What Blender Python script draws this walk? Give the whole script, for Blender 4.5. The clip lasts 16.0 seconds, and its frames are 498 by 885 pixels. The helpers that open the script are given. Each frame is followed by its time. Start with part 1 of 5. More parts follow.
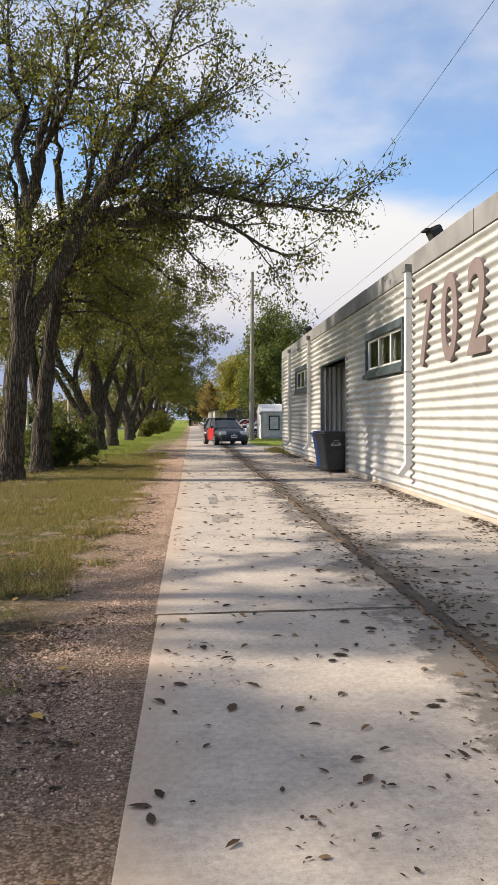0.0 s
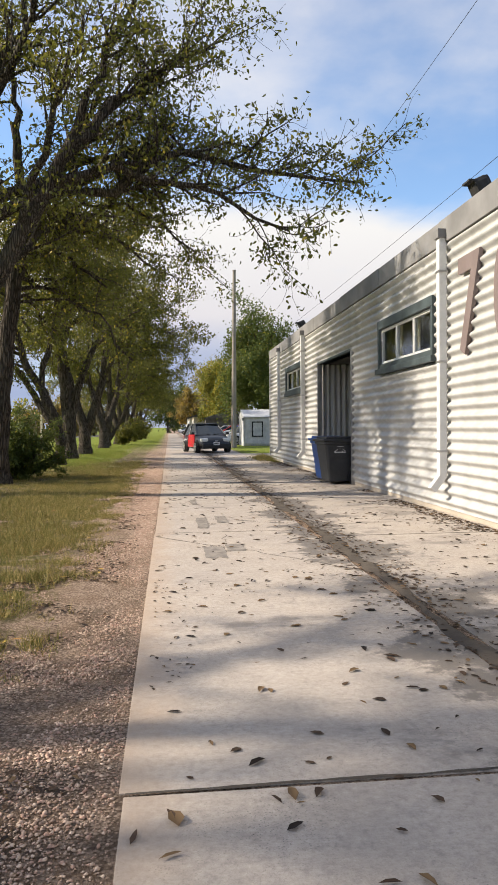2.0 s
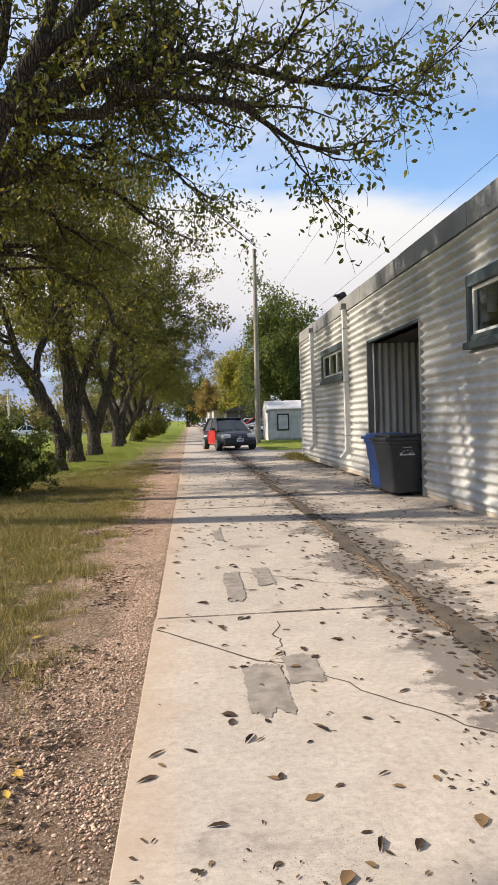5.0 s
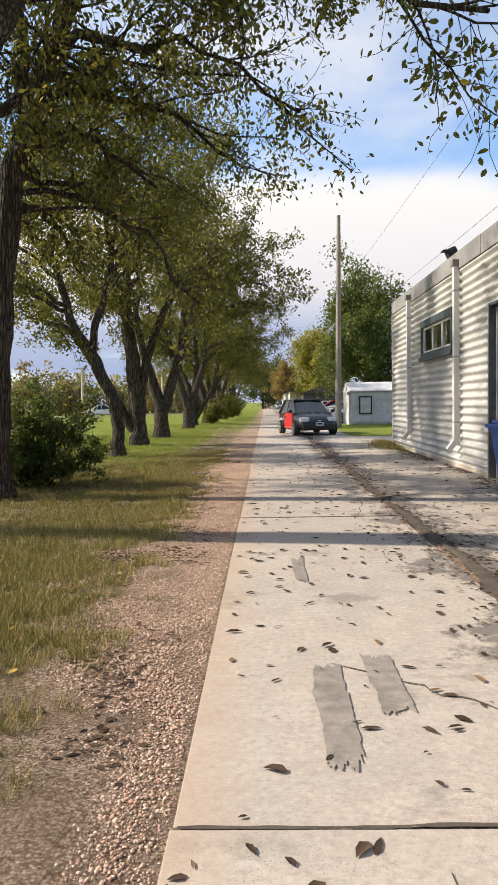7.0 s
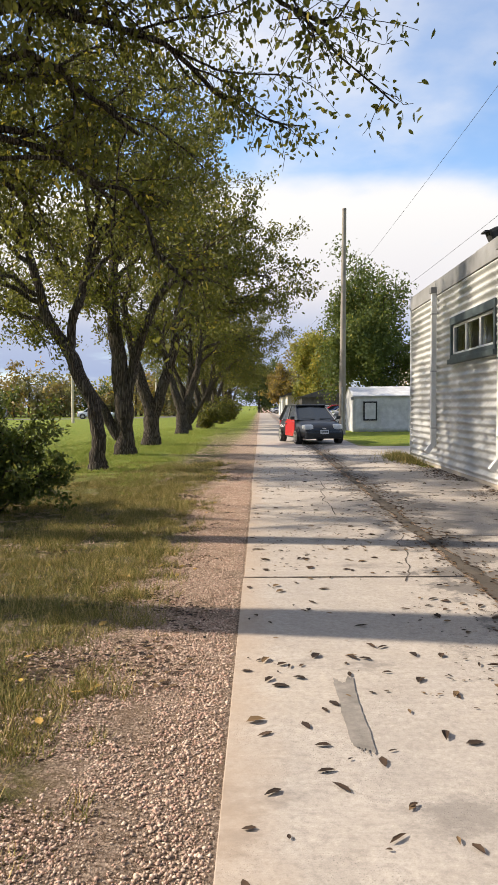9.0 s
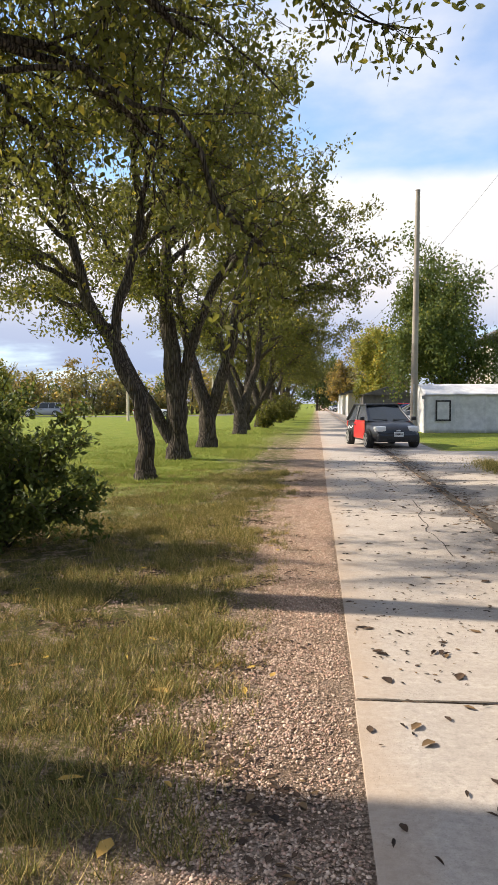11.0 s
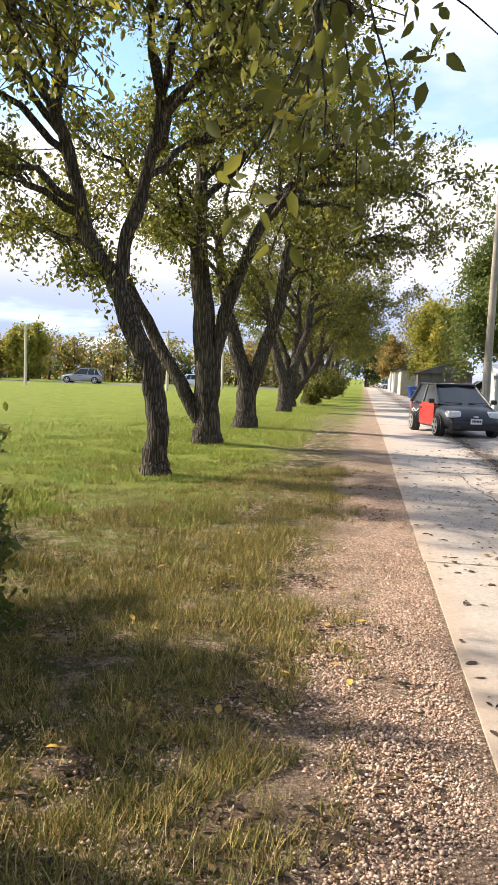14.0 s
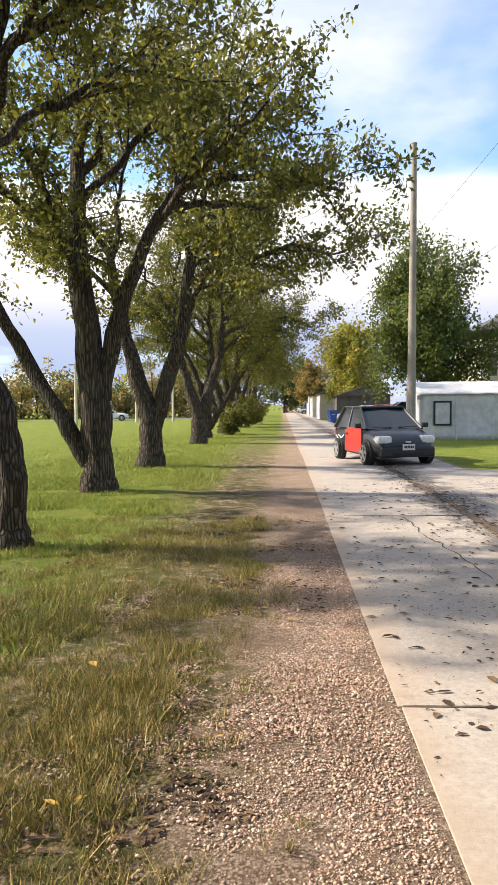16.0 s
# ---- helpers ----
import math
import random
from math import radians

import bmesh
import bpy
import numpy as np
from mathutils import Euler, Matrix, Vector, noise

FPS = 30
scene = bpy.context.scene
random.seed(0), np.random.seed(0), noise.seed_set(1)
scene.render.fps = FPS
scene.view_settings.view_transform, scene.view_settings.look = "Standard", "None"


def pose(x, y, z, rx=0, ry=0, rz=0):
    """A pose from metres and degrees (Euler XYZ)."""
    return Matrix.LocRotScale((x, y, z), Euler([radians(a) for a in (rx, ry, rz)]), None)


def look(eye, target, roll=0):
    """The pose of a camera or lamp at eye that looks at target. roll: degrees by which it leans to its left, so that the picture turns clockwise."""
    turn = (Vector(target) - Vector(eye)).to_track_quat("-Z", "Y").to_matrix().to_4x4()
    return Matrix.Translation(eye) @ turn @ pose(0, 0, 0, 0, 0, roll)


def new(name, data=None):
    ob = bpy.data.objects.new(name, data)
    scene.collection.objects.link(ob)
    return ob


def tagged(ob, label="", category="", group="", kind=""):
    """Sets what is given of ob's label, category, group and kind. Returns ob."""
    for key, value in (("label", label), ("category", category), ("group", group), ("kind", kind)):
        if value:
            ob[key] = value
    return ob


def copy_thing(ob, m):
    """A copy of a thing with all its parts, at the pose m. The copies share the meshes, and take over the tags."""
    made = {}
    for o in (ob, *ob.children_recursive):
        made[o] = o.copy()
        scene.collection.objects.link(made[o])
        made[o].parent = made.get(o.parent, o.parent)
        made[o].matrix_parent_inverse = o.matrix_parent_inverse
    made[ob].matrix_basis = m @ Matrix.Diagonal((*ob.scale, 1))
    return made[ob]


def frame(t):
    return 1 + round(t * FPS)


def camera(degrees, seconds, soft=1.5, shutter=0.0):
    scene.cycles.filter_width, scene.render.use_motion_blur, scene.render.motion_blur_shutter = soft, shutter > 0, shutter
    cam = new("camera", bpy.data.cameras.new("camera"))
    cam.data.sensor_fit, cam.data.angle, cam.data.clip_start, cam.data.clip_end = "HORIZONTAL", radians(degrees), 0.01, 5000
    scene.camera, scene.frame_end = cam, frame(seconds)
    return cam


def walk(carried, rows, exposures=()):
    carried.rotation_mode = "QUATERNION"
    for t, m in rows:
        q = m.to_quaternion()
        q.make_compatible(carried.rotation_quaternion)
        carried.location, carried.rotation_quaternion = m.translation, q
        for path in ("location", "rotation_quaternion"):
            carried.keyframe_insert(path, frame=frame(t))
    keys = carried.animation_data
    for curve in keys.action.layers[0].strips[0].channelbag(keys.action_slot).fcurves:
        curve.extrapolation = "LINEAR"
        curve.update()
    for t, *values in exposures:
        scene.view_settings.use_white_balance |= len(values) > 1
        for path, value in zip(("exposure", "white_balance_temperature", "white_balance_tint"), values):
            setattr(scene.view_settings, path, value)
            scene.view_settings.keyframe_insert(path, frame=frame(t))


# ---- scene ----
cam = camera(38.0, 16.0)
PATH = [
    (0, (-0.086, -0.329, 1.381), (0.072, 1.664, 1.317), -0.3),
    (0.5, (-0.171, 0.26, 1.339), (-0.032, 2.254, 1.268), -0.7),
    (1, (-0.145, 0.949, 1.299), (-0.006, 2.943, 1.229), -1.1),
    (1.5, (-0.198, 1.605, 1.32), (-0.036, 3.598, 1.262), -0.9),
    (2, (-0.161, 2.236, 1.298), (0.058, 4.223, 1.254), -0.5),
    (2.5, (-0.143, 2.877, 1.302), (0.128, 4.859, 1.27), -0.1),
    (3, (-0.116, 3.542, 1.287), (0.179, 5.52, 1.264), 0.2),
    (5.5, (-0.042, 6.704, 1.425), (0.059, 8.7, 1.345), -2.1),
    (6, (-0.016, 7.511, 1.386), (0.022, 9.509, 1.295), -1.8),
    (6.5, (0.011, 8.168, 1.361), (-0.002, 10.165, 1.261), -1.2),
    (7, (-0.021, 8.859, 1.376), (-0.067, 10.855, 1.266), -1.0),
    (7.5, (-0.098, 9.522, 1.408), (-0.147, 11.518, 1.294), -1.0),
    (8, (-0.102, 10.141, 1.423), (-0.148, 12.138, 1.32), -0.9),
    (10.5, (-0.444, 13.197, 1.507), (-0.482, 15.194, 1.405), 0.8),
    (11, (-0.539, 13.798, 1.513), (-0.725, 15.787, 1.405), -0.2),
    (11.5, (-0.694, 14.402, 1.546), (-1.065, 16.362, 1.398), 0.4),
    (12, (-0.808, 15.035, 1.567), (-1.26, 16.971, 1.342), 0.6),
    (12.5, (-0.836, 15.7, 1.547), (-1.292, 17.631, 1.296), 0.7),
    (13, (-0.883, 16.291, 1.546), (-1.312, 18.23, 1.314), 1.0),
    (13.5, (-0.919, 16.944, 1.537), (-1.295, 18.897, 1.327), 1.5),
    (14, (-0.935, 17.572, 1.531), (-1.239, 19.54, 1.346), 1.9),
    (14.5, (-0.965, 18.187, 1.564), (-1.187, 20.169, 1.407), 2.2),
    (15, (-0.933, 18.832, 1.574), (-1.099, 20.821, 1.439), 1.7),
    (15.5, (-0.951, 19.502, 1.562), (-1.068, 21.495, 1.446), 0.7),
    (16, (-0.933, 20.147, 1.541), (-1.025, 22.142, 1.438), -0.6),
]
EXPOSURE, SKY, CLOUD, SUN = 0.62, 0.15, 0.62, 5.0
LIFT = [(0, 0.0), (5.5, 0.05), (8, 0.1), (11, 0.25), (12.5, 0.58), (14.5, 0.53), (16, 0.42)]
walk(cam, [(t, look(eye, target, roll)) for t, eye, target, roll in PATH], [(t, EXPOSURE + d) for t, d in LIFT])

# ---- sky and sun ----
SUN_FROM = Vector((-1.0, 0.14, 0.68)).normalized()
world = bpy.data.worlds.new("sky")
scene.world = world
world.use_nodes = True
wn, wl = world.node_tree.nodes, world.node_tree.links
wn.clear()


def wnode(kind, **kw):
    n = wn.new(kind)
    for k, v in kw.items():
        n.inputs[k].default_value = v
    return n


sky = wn.new("ShaderNodeTexSky")
sky.sky_type, sky.sun_disc = "NISHITA", False
sky.sun_elevation = math.asin(SUN_FROM.z)
sky.sun_rotation = math.atan2(SUN_FROM.x, SUN_FROM.y)
sky.air_density, sky.dust_density, sky.ozone_density = 1.0, 0.6, 3.0
coord = wn.new("ShaderNodeTexCoord")
sep = wn.new("ShaderNodeSeparateXYZ")
wl.new(coord.outputs["Generated"], sep.inputs[0])
# clouds lie on a flat layer, so they shrink towards the horizon
lift = wnode("ShaderNodeMath")
lift.operation = "ADD"
wl.new(sep.outputs["Z"], lift.inputs[0])
lift.inputs[1].default_value = 0.16
flat = wn.new("ShaderNodeVectorMath")
flat.operation = "DIVIDE"
comb = wn.new("ShaderNodeCombineXYZ")
for i in range(3):
    wl.new(lift.outputs[0], comb.inputs[i])
wl.new(coord.outputs["Generated"], flat.inputs[0])
wl.new(comb.outputs[0], flat.inputs[1])
shift = wn.new("ShaderNodeVectorMath")
shift.operation = "ADD"
shift.inputs[1].default_value = (3.1, 0.4, 0.0)
wl.new(flat.outputs[0], shift.inputs[0])
puff = wnode("ShaderNodeTexNoise", Scale=1.15, Detail=9.0, Roughness=0.52)
wl.new(shift.outputs[0], puff.inputs["Vector"])
band = wn.new("ShaderNodeValToRGB")
wl.new(sep.outputs["Z"], band.inputs[0])
e = band.color_ramp.elements
e[0].position, e[0].color = 0.0, (0.85,) * 3 + (1,)
e[1].position, e[1].color = 1.0, (0.5,) * 3 + (1,)
for p, v in ((0.05, 0.72), (0.085, 0.7), (0.13, 0.95), (0.25, 0.9), (0.30, 0.38), (0.37, 0.28), (0.43, 0.44), (0.60, 0.46)):
    e.new(p).color = (v, v, v, 1)
cover = wnode("ShaderNodeMath")
cover.operation = "MULTIPLY_ADD"
wl.new(puff.outputs[0], cover.inputs[0])
cover.inputs[1].default_value = 1.5
cover.inputs[2].default_value = -0.75
cov2 = wnode("ShaderNodeMath")
cov2.operation = "ADD"
wl.new(cover.outputs[0], cov2.inputs[0])
wl.new(band.outputs[0], cov2.inputs[1])
mask = wn.new("ShaderNodeMapRange")
mask.interpolation_type = "SMOOTHSTEP"
mask.inputs[1].default_value, mask.inputs[2].default_value = 0.30, 0.78
wl.new(cov2.outputs[0], mask.inputs[0])
tone = wn.new("ShaderNodeValToRGB")
wl.new(sep.outputs["Z"], tone.inputs[0])
e = tone.color_ramp.elements
e[0].position, e[0].color = 0.0, (0.55, 0.60, 0.76, 1)
e[1].position, e[1].color = 1.0, (0.84, 0.85, 0.94, 1)
for p, c in ((0.045, (0.42, 0.50, 0.72)), (0.10, (0.52, 0.58, 0.76)), (0.15, (0.86, 0.83, 0.86)), (0.26, (1.0, 0.98, 0.96)), (0.36, (0.95, 0.94, 0.96)), (0.5, (0.90, 0.89, 0.93))):
    e.new(p).color = (*c, 1)
bg1, bg2 = wnode("ShaderNodeBackground", Strength=SKY), wnode("ShaderNodeBackground", Strength=CLOUD)
wl.new(sky.outputs[0], bg1.inputs[0])
wl.new(tone.outputs[0], bg2.inputs[0])
mixw = wn.new("ShaderNodeMixShader")
wl.new(mask.outputs[0], mixw.inputs[0])
wl.new(bg1.outputs[0], mixw.inputs[1])
wl.new(bg2.outputs[0], mixw.inputs[2])
wo = wn.new("ShaderNodeOutputWorld")
wl.new(mixw.outputs[0], wo.inputs[0])

sun = new("sun", bpy.data.lights.new("sun", "SUN"))
sun.data.energy, sun.data.angle, sun.data.color = SUN, radians(1.1), (1.0, 0.885, 0.73)
sun.matrix_world = look(SUN_FROM * 60, (0, 0, 0))


# ---- materials ----
class Nodes:
    """Short hand for a node material."""

    def __init__(self, name):
        self.mat = bpy.data.materials.new(name)
        self.mat.use_nodes = True
        self.n, self.l = self.mat.node_tree.nodes, self.mat.node_tree.links
        self.p = self.n["Principled BSDF"]
        self.pos = self.n.new("ShaderNodeTexCoord").outputs["Object"]

    def stretch(self, scale, vec=None):
        m = self.n.new("ShaderNodeMapping")
        m.inputs["Scale"].default_value = scale
        self.l.new(vec or self.pos, m.inputs[0])
        return m.outputs[0]

    def noise(self, scale, detail=5, rough=0.6, vec=None):
        t = self.n.new("ShaderNodeTexNoise")
        t.inputs["Scale"].default_value, t.inputs["Detail"].default_value, t.inputs["Roughness"].default_value = scale, detail, rough
        self.l.new(vec or self.pos, t.inputs["Vector"])
        return t.outputs[0]

    def voronoi(self, scale, feature="F1", vec=None):
        t = self.n.new("ShaderNodeTexVoronoi")
        t.feature = feature
        t.inputs["Scale"].default_value = scale
        self.l.new(vec or self.pos, t.inputs["Vector"])
        return t

    def range(self, v, a, b, lo=0.0, hi=1.0):
        t = self.n.new("ShaderNodeMapRange")
        for i, x in enumerate((a, b, lo, hi)):
            t.inputs[i + 1].default_value = x
        self.l.new(v, t.inputs[0])
        return t.outputs[0]

    def math(self, op, a, b):
        t = self.n.new("ShaderNodeMath")
        t.operation = op
        for i, x in enumerate((a, b)):
            if isinstance(x, (int, float)):
                t.inputs[i].default_value = x
            else:
                self.l.new(x, t.inputs[i])
        return t.outputs[0]

    def axis(self, vec=None):
        t = self.n.new("ShaderNodeSeparateXYZ")
        self.l.new(vec or self.pos, t.inputs[0])
        return t.outputs

    def mix(self, f, a, b, kind="MIX"):
        t = self.n.new("ShaderNodeMix")
        t.data_type, t.blend_type = "RGBA", kind
        for i, x in ((0, f), (6, a), (7, b)):
            if isinstance(x, (int, float)):
                t.inputs[i].default_value = x
            elif isinstance(x, tuple):
                t.inputs[i].default_value = (*x, 1)
            else:
                self.l.new(x, t.inputs[i])
        return t.outputs[2]

    def bump(self, h, strength, dist, below=None):
        t = self.n.new("ShaderNodeBump")
        t.inputs["Strength"].default_value, t.inputs["Distance"].default_value = strength, dist
        self.l.new(h, t.inputs["Height"])
        if below:
            self.l.new(below, t.inputs["Normal"])
        return t.outputs[0]

    def done(self, color=None, rough=0.7, metal=0.0, normal=None, spec=0.4):
        for k, v in (("Base Color", color), ("Roughness", rough), ("Metallic", metal), ("Normal", normal), ("Specular IOR Level", spec)):
            if v is None:
                continue
            if isinstance(v, (int, float)):
                self.p.inputs[k].default_value = v
            elif isinstance(v, tuple):
                self.p.inputs[k].default_value = (*v, 1)
            else:
                self.l.new(v, self.p.inputs[k])
        return self.mat


def plain(name, a, b, scale=8.0, rough=0.6, metal=0.0, bump=0.15, fine=60.0, spec=0.4):
    """A surface of two near colours with large and fine variation."""
    m = Nodes(name)
    big = m.range(m.noise(scale, 4), 0.35, 0.65)
    c = m.mix(big, a, b)
    grain = m.noise(fine, 3, 0.7)
    c = m.mix(m.range(grain, 0.3, 0.7, 0.0, 0.25), c, tuple(x * 0.6 for x in a))
    return m.done(c, rough, metal, m.bump(grain, bump, 0.004), spec)


def concrete_material():
    m = Nodes("worn_concrete")
    pos = m.n.new("ShaderNodeNewGeometry").outputs["Position"]
    ax = m.axis(pos)
    big, mid = m.noise(0.55, 5, 0.6, pos), m.noise(3.2, 6, 0.65, pos)
    c = m.mix(m.range(big, 0.35, 0.65), (0.42, 0.36, 0.30), (0.37, 0.325, 0.285))
    c = m.mix(m.range(mid, 0.42, 0.68, 0, 0.45), c, (0.53, 0.47, 0.41))
    sand = m.noise(150, 3, 0.8, pos)
    c = m.mix(m.range(sand, 0.52, 0.72, 0, 0.5), c, (0.22, 0.19, 0.165))
    mott = m.noise(26, 6, 0.8, pos)
    c = m.mix(m.range(mott, 0.48, 0.64, 0, 0.6), c, (0.25, 0.215, 0.185))
    c = m.mix(m.range(mott, 0.34, 0.44, 0.4, 0), c, (0.58, 0.51, 0.44))
    # broom lines across the walk
    broom = m.noise(40, 3, 0.6, m.stretch((0.25, 2.2, 1), pos))
    c = m.mix(m.range(broom, 0.45, 0.7, 0, 0.22), c, (0.26, 0.24, 0.21))
    # worn pits showing the stones of the mix
    pit = m.voronoi(85, "F1", pos)
    pits = m.math("MULTIPLY", m.range(pit.outputs["Distance"], 0.16, 0.30, 1, 0), m.range(m.noise(1.7, 5, 0.7, pos), 0.46, 0.62))
    c = m.mix(m.math("MULTIPLY", pits, 0.7), c, (0.17, 0.15, 0.13))
    # damp and dirt in a ragged band along the seam
    off = m.math("ABSOLUTE", m.math("SUBTRACT", ax[0], 1.72), 0)
    reach = m.math("MULTIPLY", m.range(m.noise(0.9, 7, 0.75, pos), 0.36, 0.66), 0.95)
    near = m.range(m.math("SUBTRACT", off, reach), -0.14, 0.03, 0.85, 0.0)
    c = m.mix(near, c, m.mix(mott, (0.085, 0.074, 0.066), (0.17, 0.15, 0.13)))
    # dry blotches of old dirt, thicker on the apron
    apron = m.range(ax[0], 1.4, 2.2, 0.0, 0.05)
    blot = m.math("ADD", m.noise(0.75, 7, 0.7, m.stretch((1, 1.5, 1), pos)), apron)
    c = m.mix(m.range(blot, 0.585, 0.65, 0, 0.6), c, (0.17, 0.15, 0.135))
    # sandy wash along the outer edge
    edge = m.range(m.math("ADD", ax[0], m.math("MULTIPLY", mid, 0.35)), -0.26, 0.10, 0.7, 0.0)
    c = m.mix(edge, c, (0.40, 0.29, 0.20))
    h = m.bump(sand, 0.3, 0.003, m.bump(broom, 0.25, 0.004, m.bump(pits, 0.4, -0.004)))
    return m.done(c, m.range(near, 0.0, 0.85, 0.86, 0.6), 0, h, 0.3)


def ground_material():
    """Gravel along the walk, thin worn grass beside it and lawn further off."""
    m = Nodes("ground_gravel_and_grass")
    ax = m.axis()
    wob = m.math("SUBTRACT", m.noise(0.9, 6, 0.7), 0.5)
    x = m.math("ADD", ax[0], m.math("MULTIPLY", wob, 1.6))
    y = m.math("ADD", ax[1], m.math("MULTIPLY", wob, 11.0))
    cell = m.voronoi(85)
    grit = m.mix(m.range(m.axis(cell.outputs["Color"])[0], 0, 1), (0.20, 0.135, 0.095), (0.66, 0.50, 0.38))
    grit = m.mix(m.range(cell.outputs["Distance"], 0.4, 0.8, 0, 0.6), grit, (0.10, 0.07, 0.05))
    grit = m.mix(m.range(m.noise(2.2, 6), 0.45, 0.7, 0, 0.7), grit, (0.26, 0.175, 0.115))
    g1 = m.mix(m.range(m.noise(1.3, 5), 0.4, 0.62), (0.19, 0.25, 0.035), (0.30, 0.31, 0.055))
    g1 = m.mix(m.range(m.noise(38, 4, 0.8), 0.35, 0.7), g1, (0.08, 0.11, 0.02))
    dry = m.mix(m.range(m.noise(45, 5, 0.85), 0.4, 0.62), (0.25, 0.21, 0.07), (0.075, 0.065, 0.028))
    worn = m.mix(m.range(m.noise(3.4, 7, 0.8), 0.43, 0.50), dry, grit)
    # the lawn begins beyond the bush and off to the sides
    far = m.range(y, 21.5, 27.5)
    aside = m.range(x, -2.0, -3.2)
    lawn = m.math("MULTIPLY", far, aside)
    rightlawn = m.range(x, 3.0, 3.6)
    lawn = m.math("MAXIMUM", m.math("MAXIMUM", lawn, rightlawn), m.range(x, -4.6, -7.0))
    lawn = m.math("MAXIMUM", lawn, m.math("MULTIPLY", m.range(y, 38, 60), m.range(x, -0.5, -1.2)))
    # bare sandy scrapes break the turf
    bare = m.math("MULTIPLY", m.range(m.noise(0.8, 6, 0.7, m.stretch((0.7, 1.6, 1))), 0.60, 0.64), m.range(ax[1], 30, 36, 1, 0))
    lawn = m.math("MULTIPLY", lawn, m.math("SUBTRACT", 1.0, m.math("MULTIPLY", bare, m.range(ax[0], -5.5, -4.0))))
    mossy = m.math("MULTIPLY", m.range(m.noise(4.6, 7, 0.8), 0.44, 0.52), m.range(x, -0.9, -1.6, 0.0, 0.9))
    moss = m.mix(m.range(m.noise(52, 5, 0.85), 0.35, 0.62), (0.15, 0.145, 0.04), (0.04, 0.042, 0.016))
    c = m.mix(mossy, worn, moss)
    strip = m.range(x, -1.35, -1.0)
    c = m.mix(strip, c, grit)
    c = m.mix(lawn, c, g1)
    # dark damp soil showing through beside the walk
    wet = m.math("MULTIPLY", m.range(m.noise(0.7, 7, 0.72, m.stretch((1.5, 0.8, 1))), 0.49, 0.58), m.range(ax[0], -2.6, -1.2, 0.12, 0.42))
    wet = m.math("MULTIPLY", wet, m.range(ax[1], 10.5, 13.0, 1.0, 0.25))
    c = m.mix(m.math("MULTIPLY", wet, m.range(ax[0], 3.0, 3.3, 1, 0)), c, (0.060, 0.045, 0.034))
    h = m.bump(m.noise(60, 5, 0.85), 1.0, 0.035, m.bump(cell.outputs["Distance"], 0.6, -0.012))
    return m.done(c, 0.95, 0, h, 0.1)


def bark_material():
    m = Nodes("ridged_bark")
    ridge = m.voronoi(24, "DISTANCE_TO_EDGE", m.stretch((1, 1, 0.10))).outputs["Distance"]
    rough = m.noise(22, 6, 0.7, m.stretch((1, 1, 0.35)))
    deep = m.math("ADD", m.range(ridge, 0.0, 0.28), m.math("MULTIPLY", rough, 0.6))
    c = m.mix(m.range(deep, 0.3, 1.1), (0.036, 0.029, 0.023), (0.145, 0.12, 0.095))
    c = m.mix(m.range(m.noise(1.2, 4), 0.5, 0.75, 0, 0.4), c, (0.16, 0.15, 0.11))
    return m.done(c, 0.95, 0, m.bump(deep, 1.0, 0.05), 0.1)


def leaf_material(name, a, b, odd, share=0.05):
    m = Nodes(name)
    rnd = m.n.new("ShaderNodeNewGeometry").outputs["Random Per Island"]
    c = m.mix(rnd, a, b)
    c = m.mix(m.range(m.noise(0.45, 3), 0.45, 0.7), c, tuple(x * 0.75 for x in b))
    odds = m.math("GREATER_THAN", m.math("FRACT", m.math("MULTIPLY", rnd, 57.3), 0), 1 - share)
    c = m.mix(odds, c, odd)
    m.done(c, 0.55, 0, None, 0.3)
    tr = m.n.new("ShaderNodeBsdfTranslucent")
    m.l.new(m.mix(0.35, c, (0.30, 0.30, 0.04)), tr.inputs[0])
    mx = m.n.new("ShaderNodeMixShader")
    mx.inputs[0].default_value = 0.4
    m.l.new(m.p.outputs[0], mx.inputs[1])
    m.l.new(tr.outputs[0], mx.inputs[2])
    m.l.new(mx.outputs[0], m.n["Material Output"].inputs[0])
    return m.mat


def island_material(name, a, b, rough=0.9, mid=None):
    m = Nodes(name)
    rnd = m.n.new("ShaderNodeNewGeometry").outputs["Random Per Island"]
    c = m.mix(rnd, a, b)
    if mid:
        c = m.mix(m.math("GREATER_THAN", m.math("FRACT", m.math("MULTIPLY", rnd, 31.7), 0), 0.72), c, mid)
    return m.done(c, rough, 0, None, 0.2)


def tin_material():
    """White-painted corrugated steel, chalky, with dirt runs."""
    m = Nodes("painted_corrugated_steel")
    run = m.noise(2.6, 6, 0.7, m.stretch((1, 1.2, 0.25)))
    c = m.mix(m.range(run, 0.40, 0.72), (0.48, 0.475, 0.455), (0.34, 0.335, 0.32))
    c = m.mix(m.range(m.noise(9, 6, 0.75), 0.56, 0.74, 0, 0.5), c, (0.38, 0.37, 0.35))
    c = m.mix(m.range(m.noise(45, 3, 0.8), 0.62, 0.75, 0, 0.4), c, (0.30, 0.27, 0.24))
    return m.done(c, m.range(run, 0.3, 0.7, 0.42, 0.62), 0.0, m.bump(m.noise(5, 3), 0.12, 0.02), 0.5)


def glass_material(name, tint=(0.85, 0.9, 0.88)):
    m = Nodes(name)
    m.done(tint, 0.04, 0, m.bump(m.noise(3, 2), 0.05, 0.01), 0.5)
    m.p.inputs["Transmission Weight"].default_value = 1.0
    m.p.inputs["IOR"].default_value = 1.45
    return m.mat


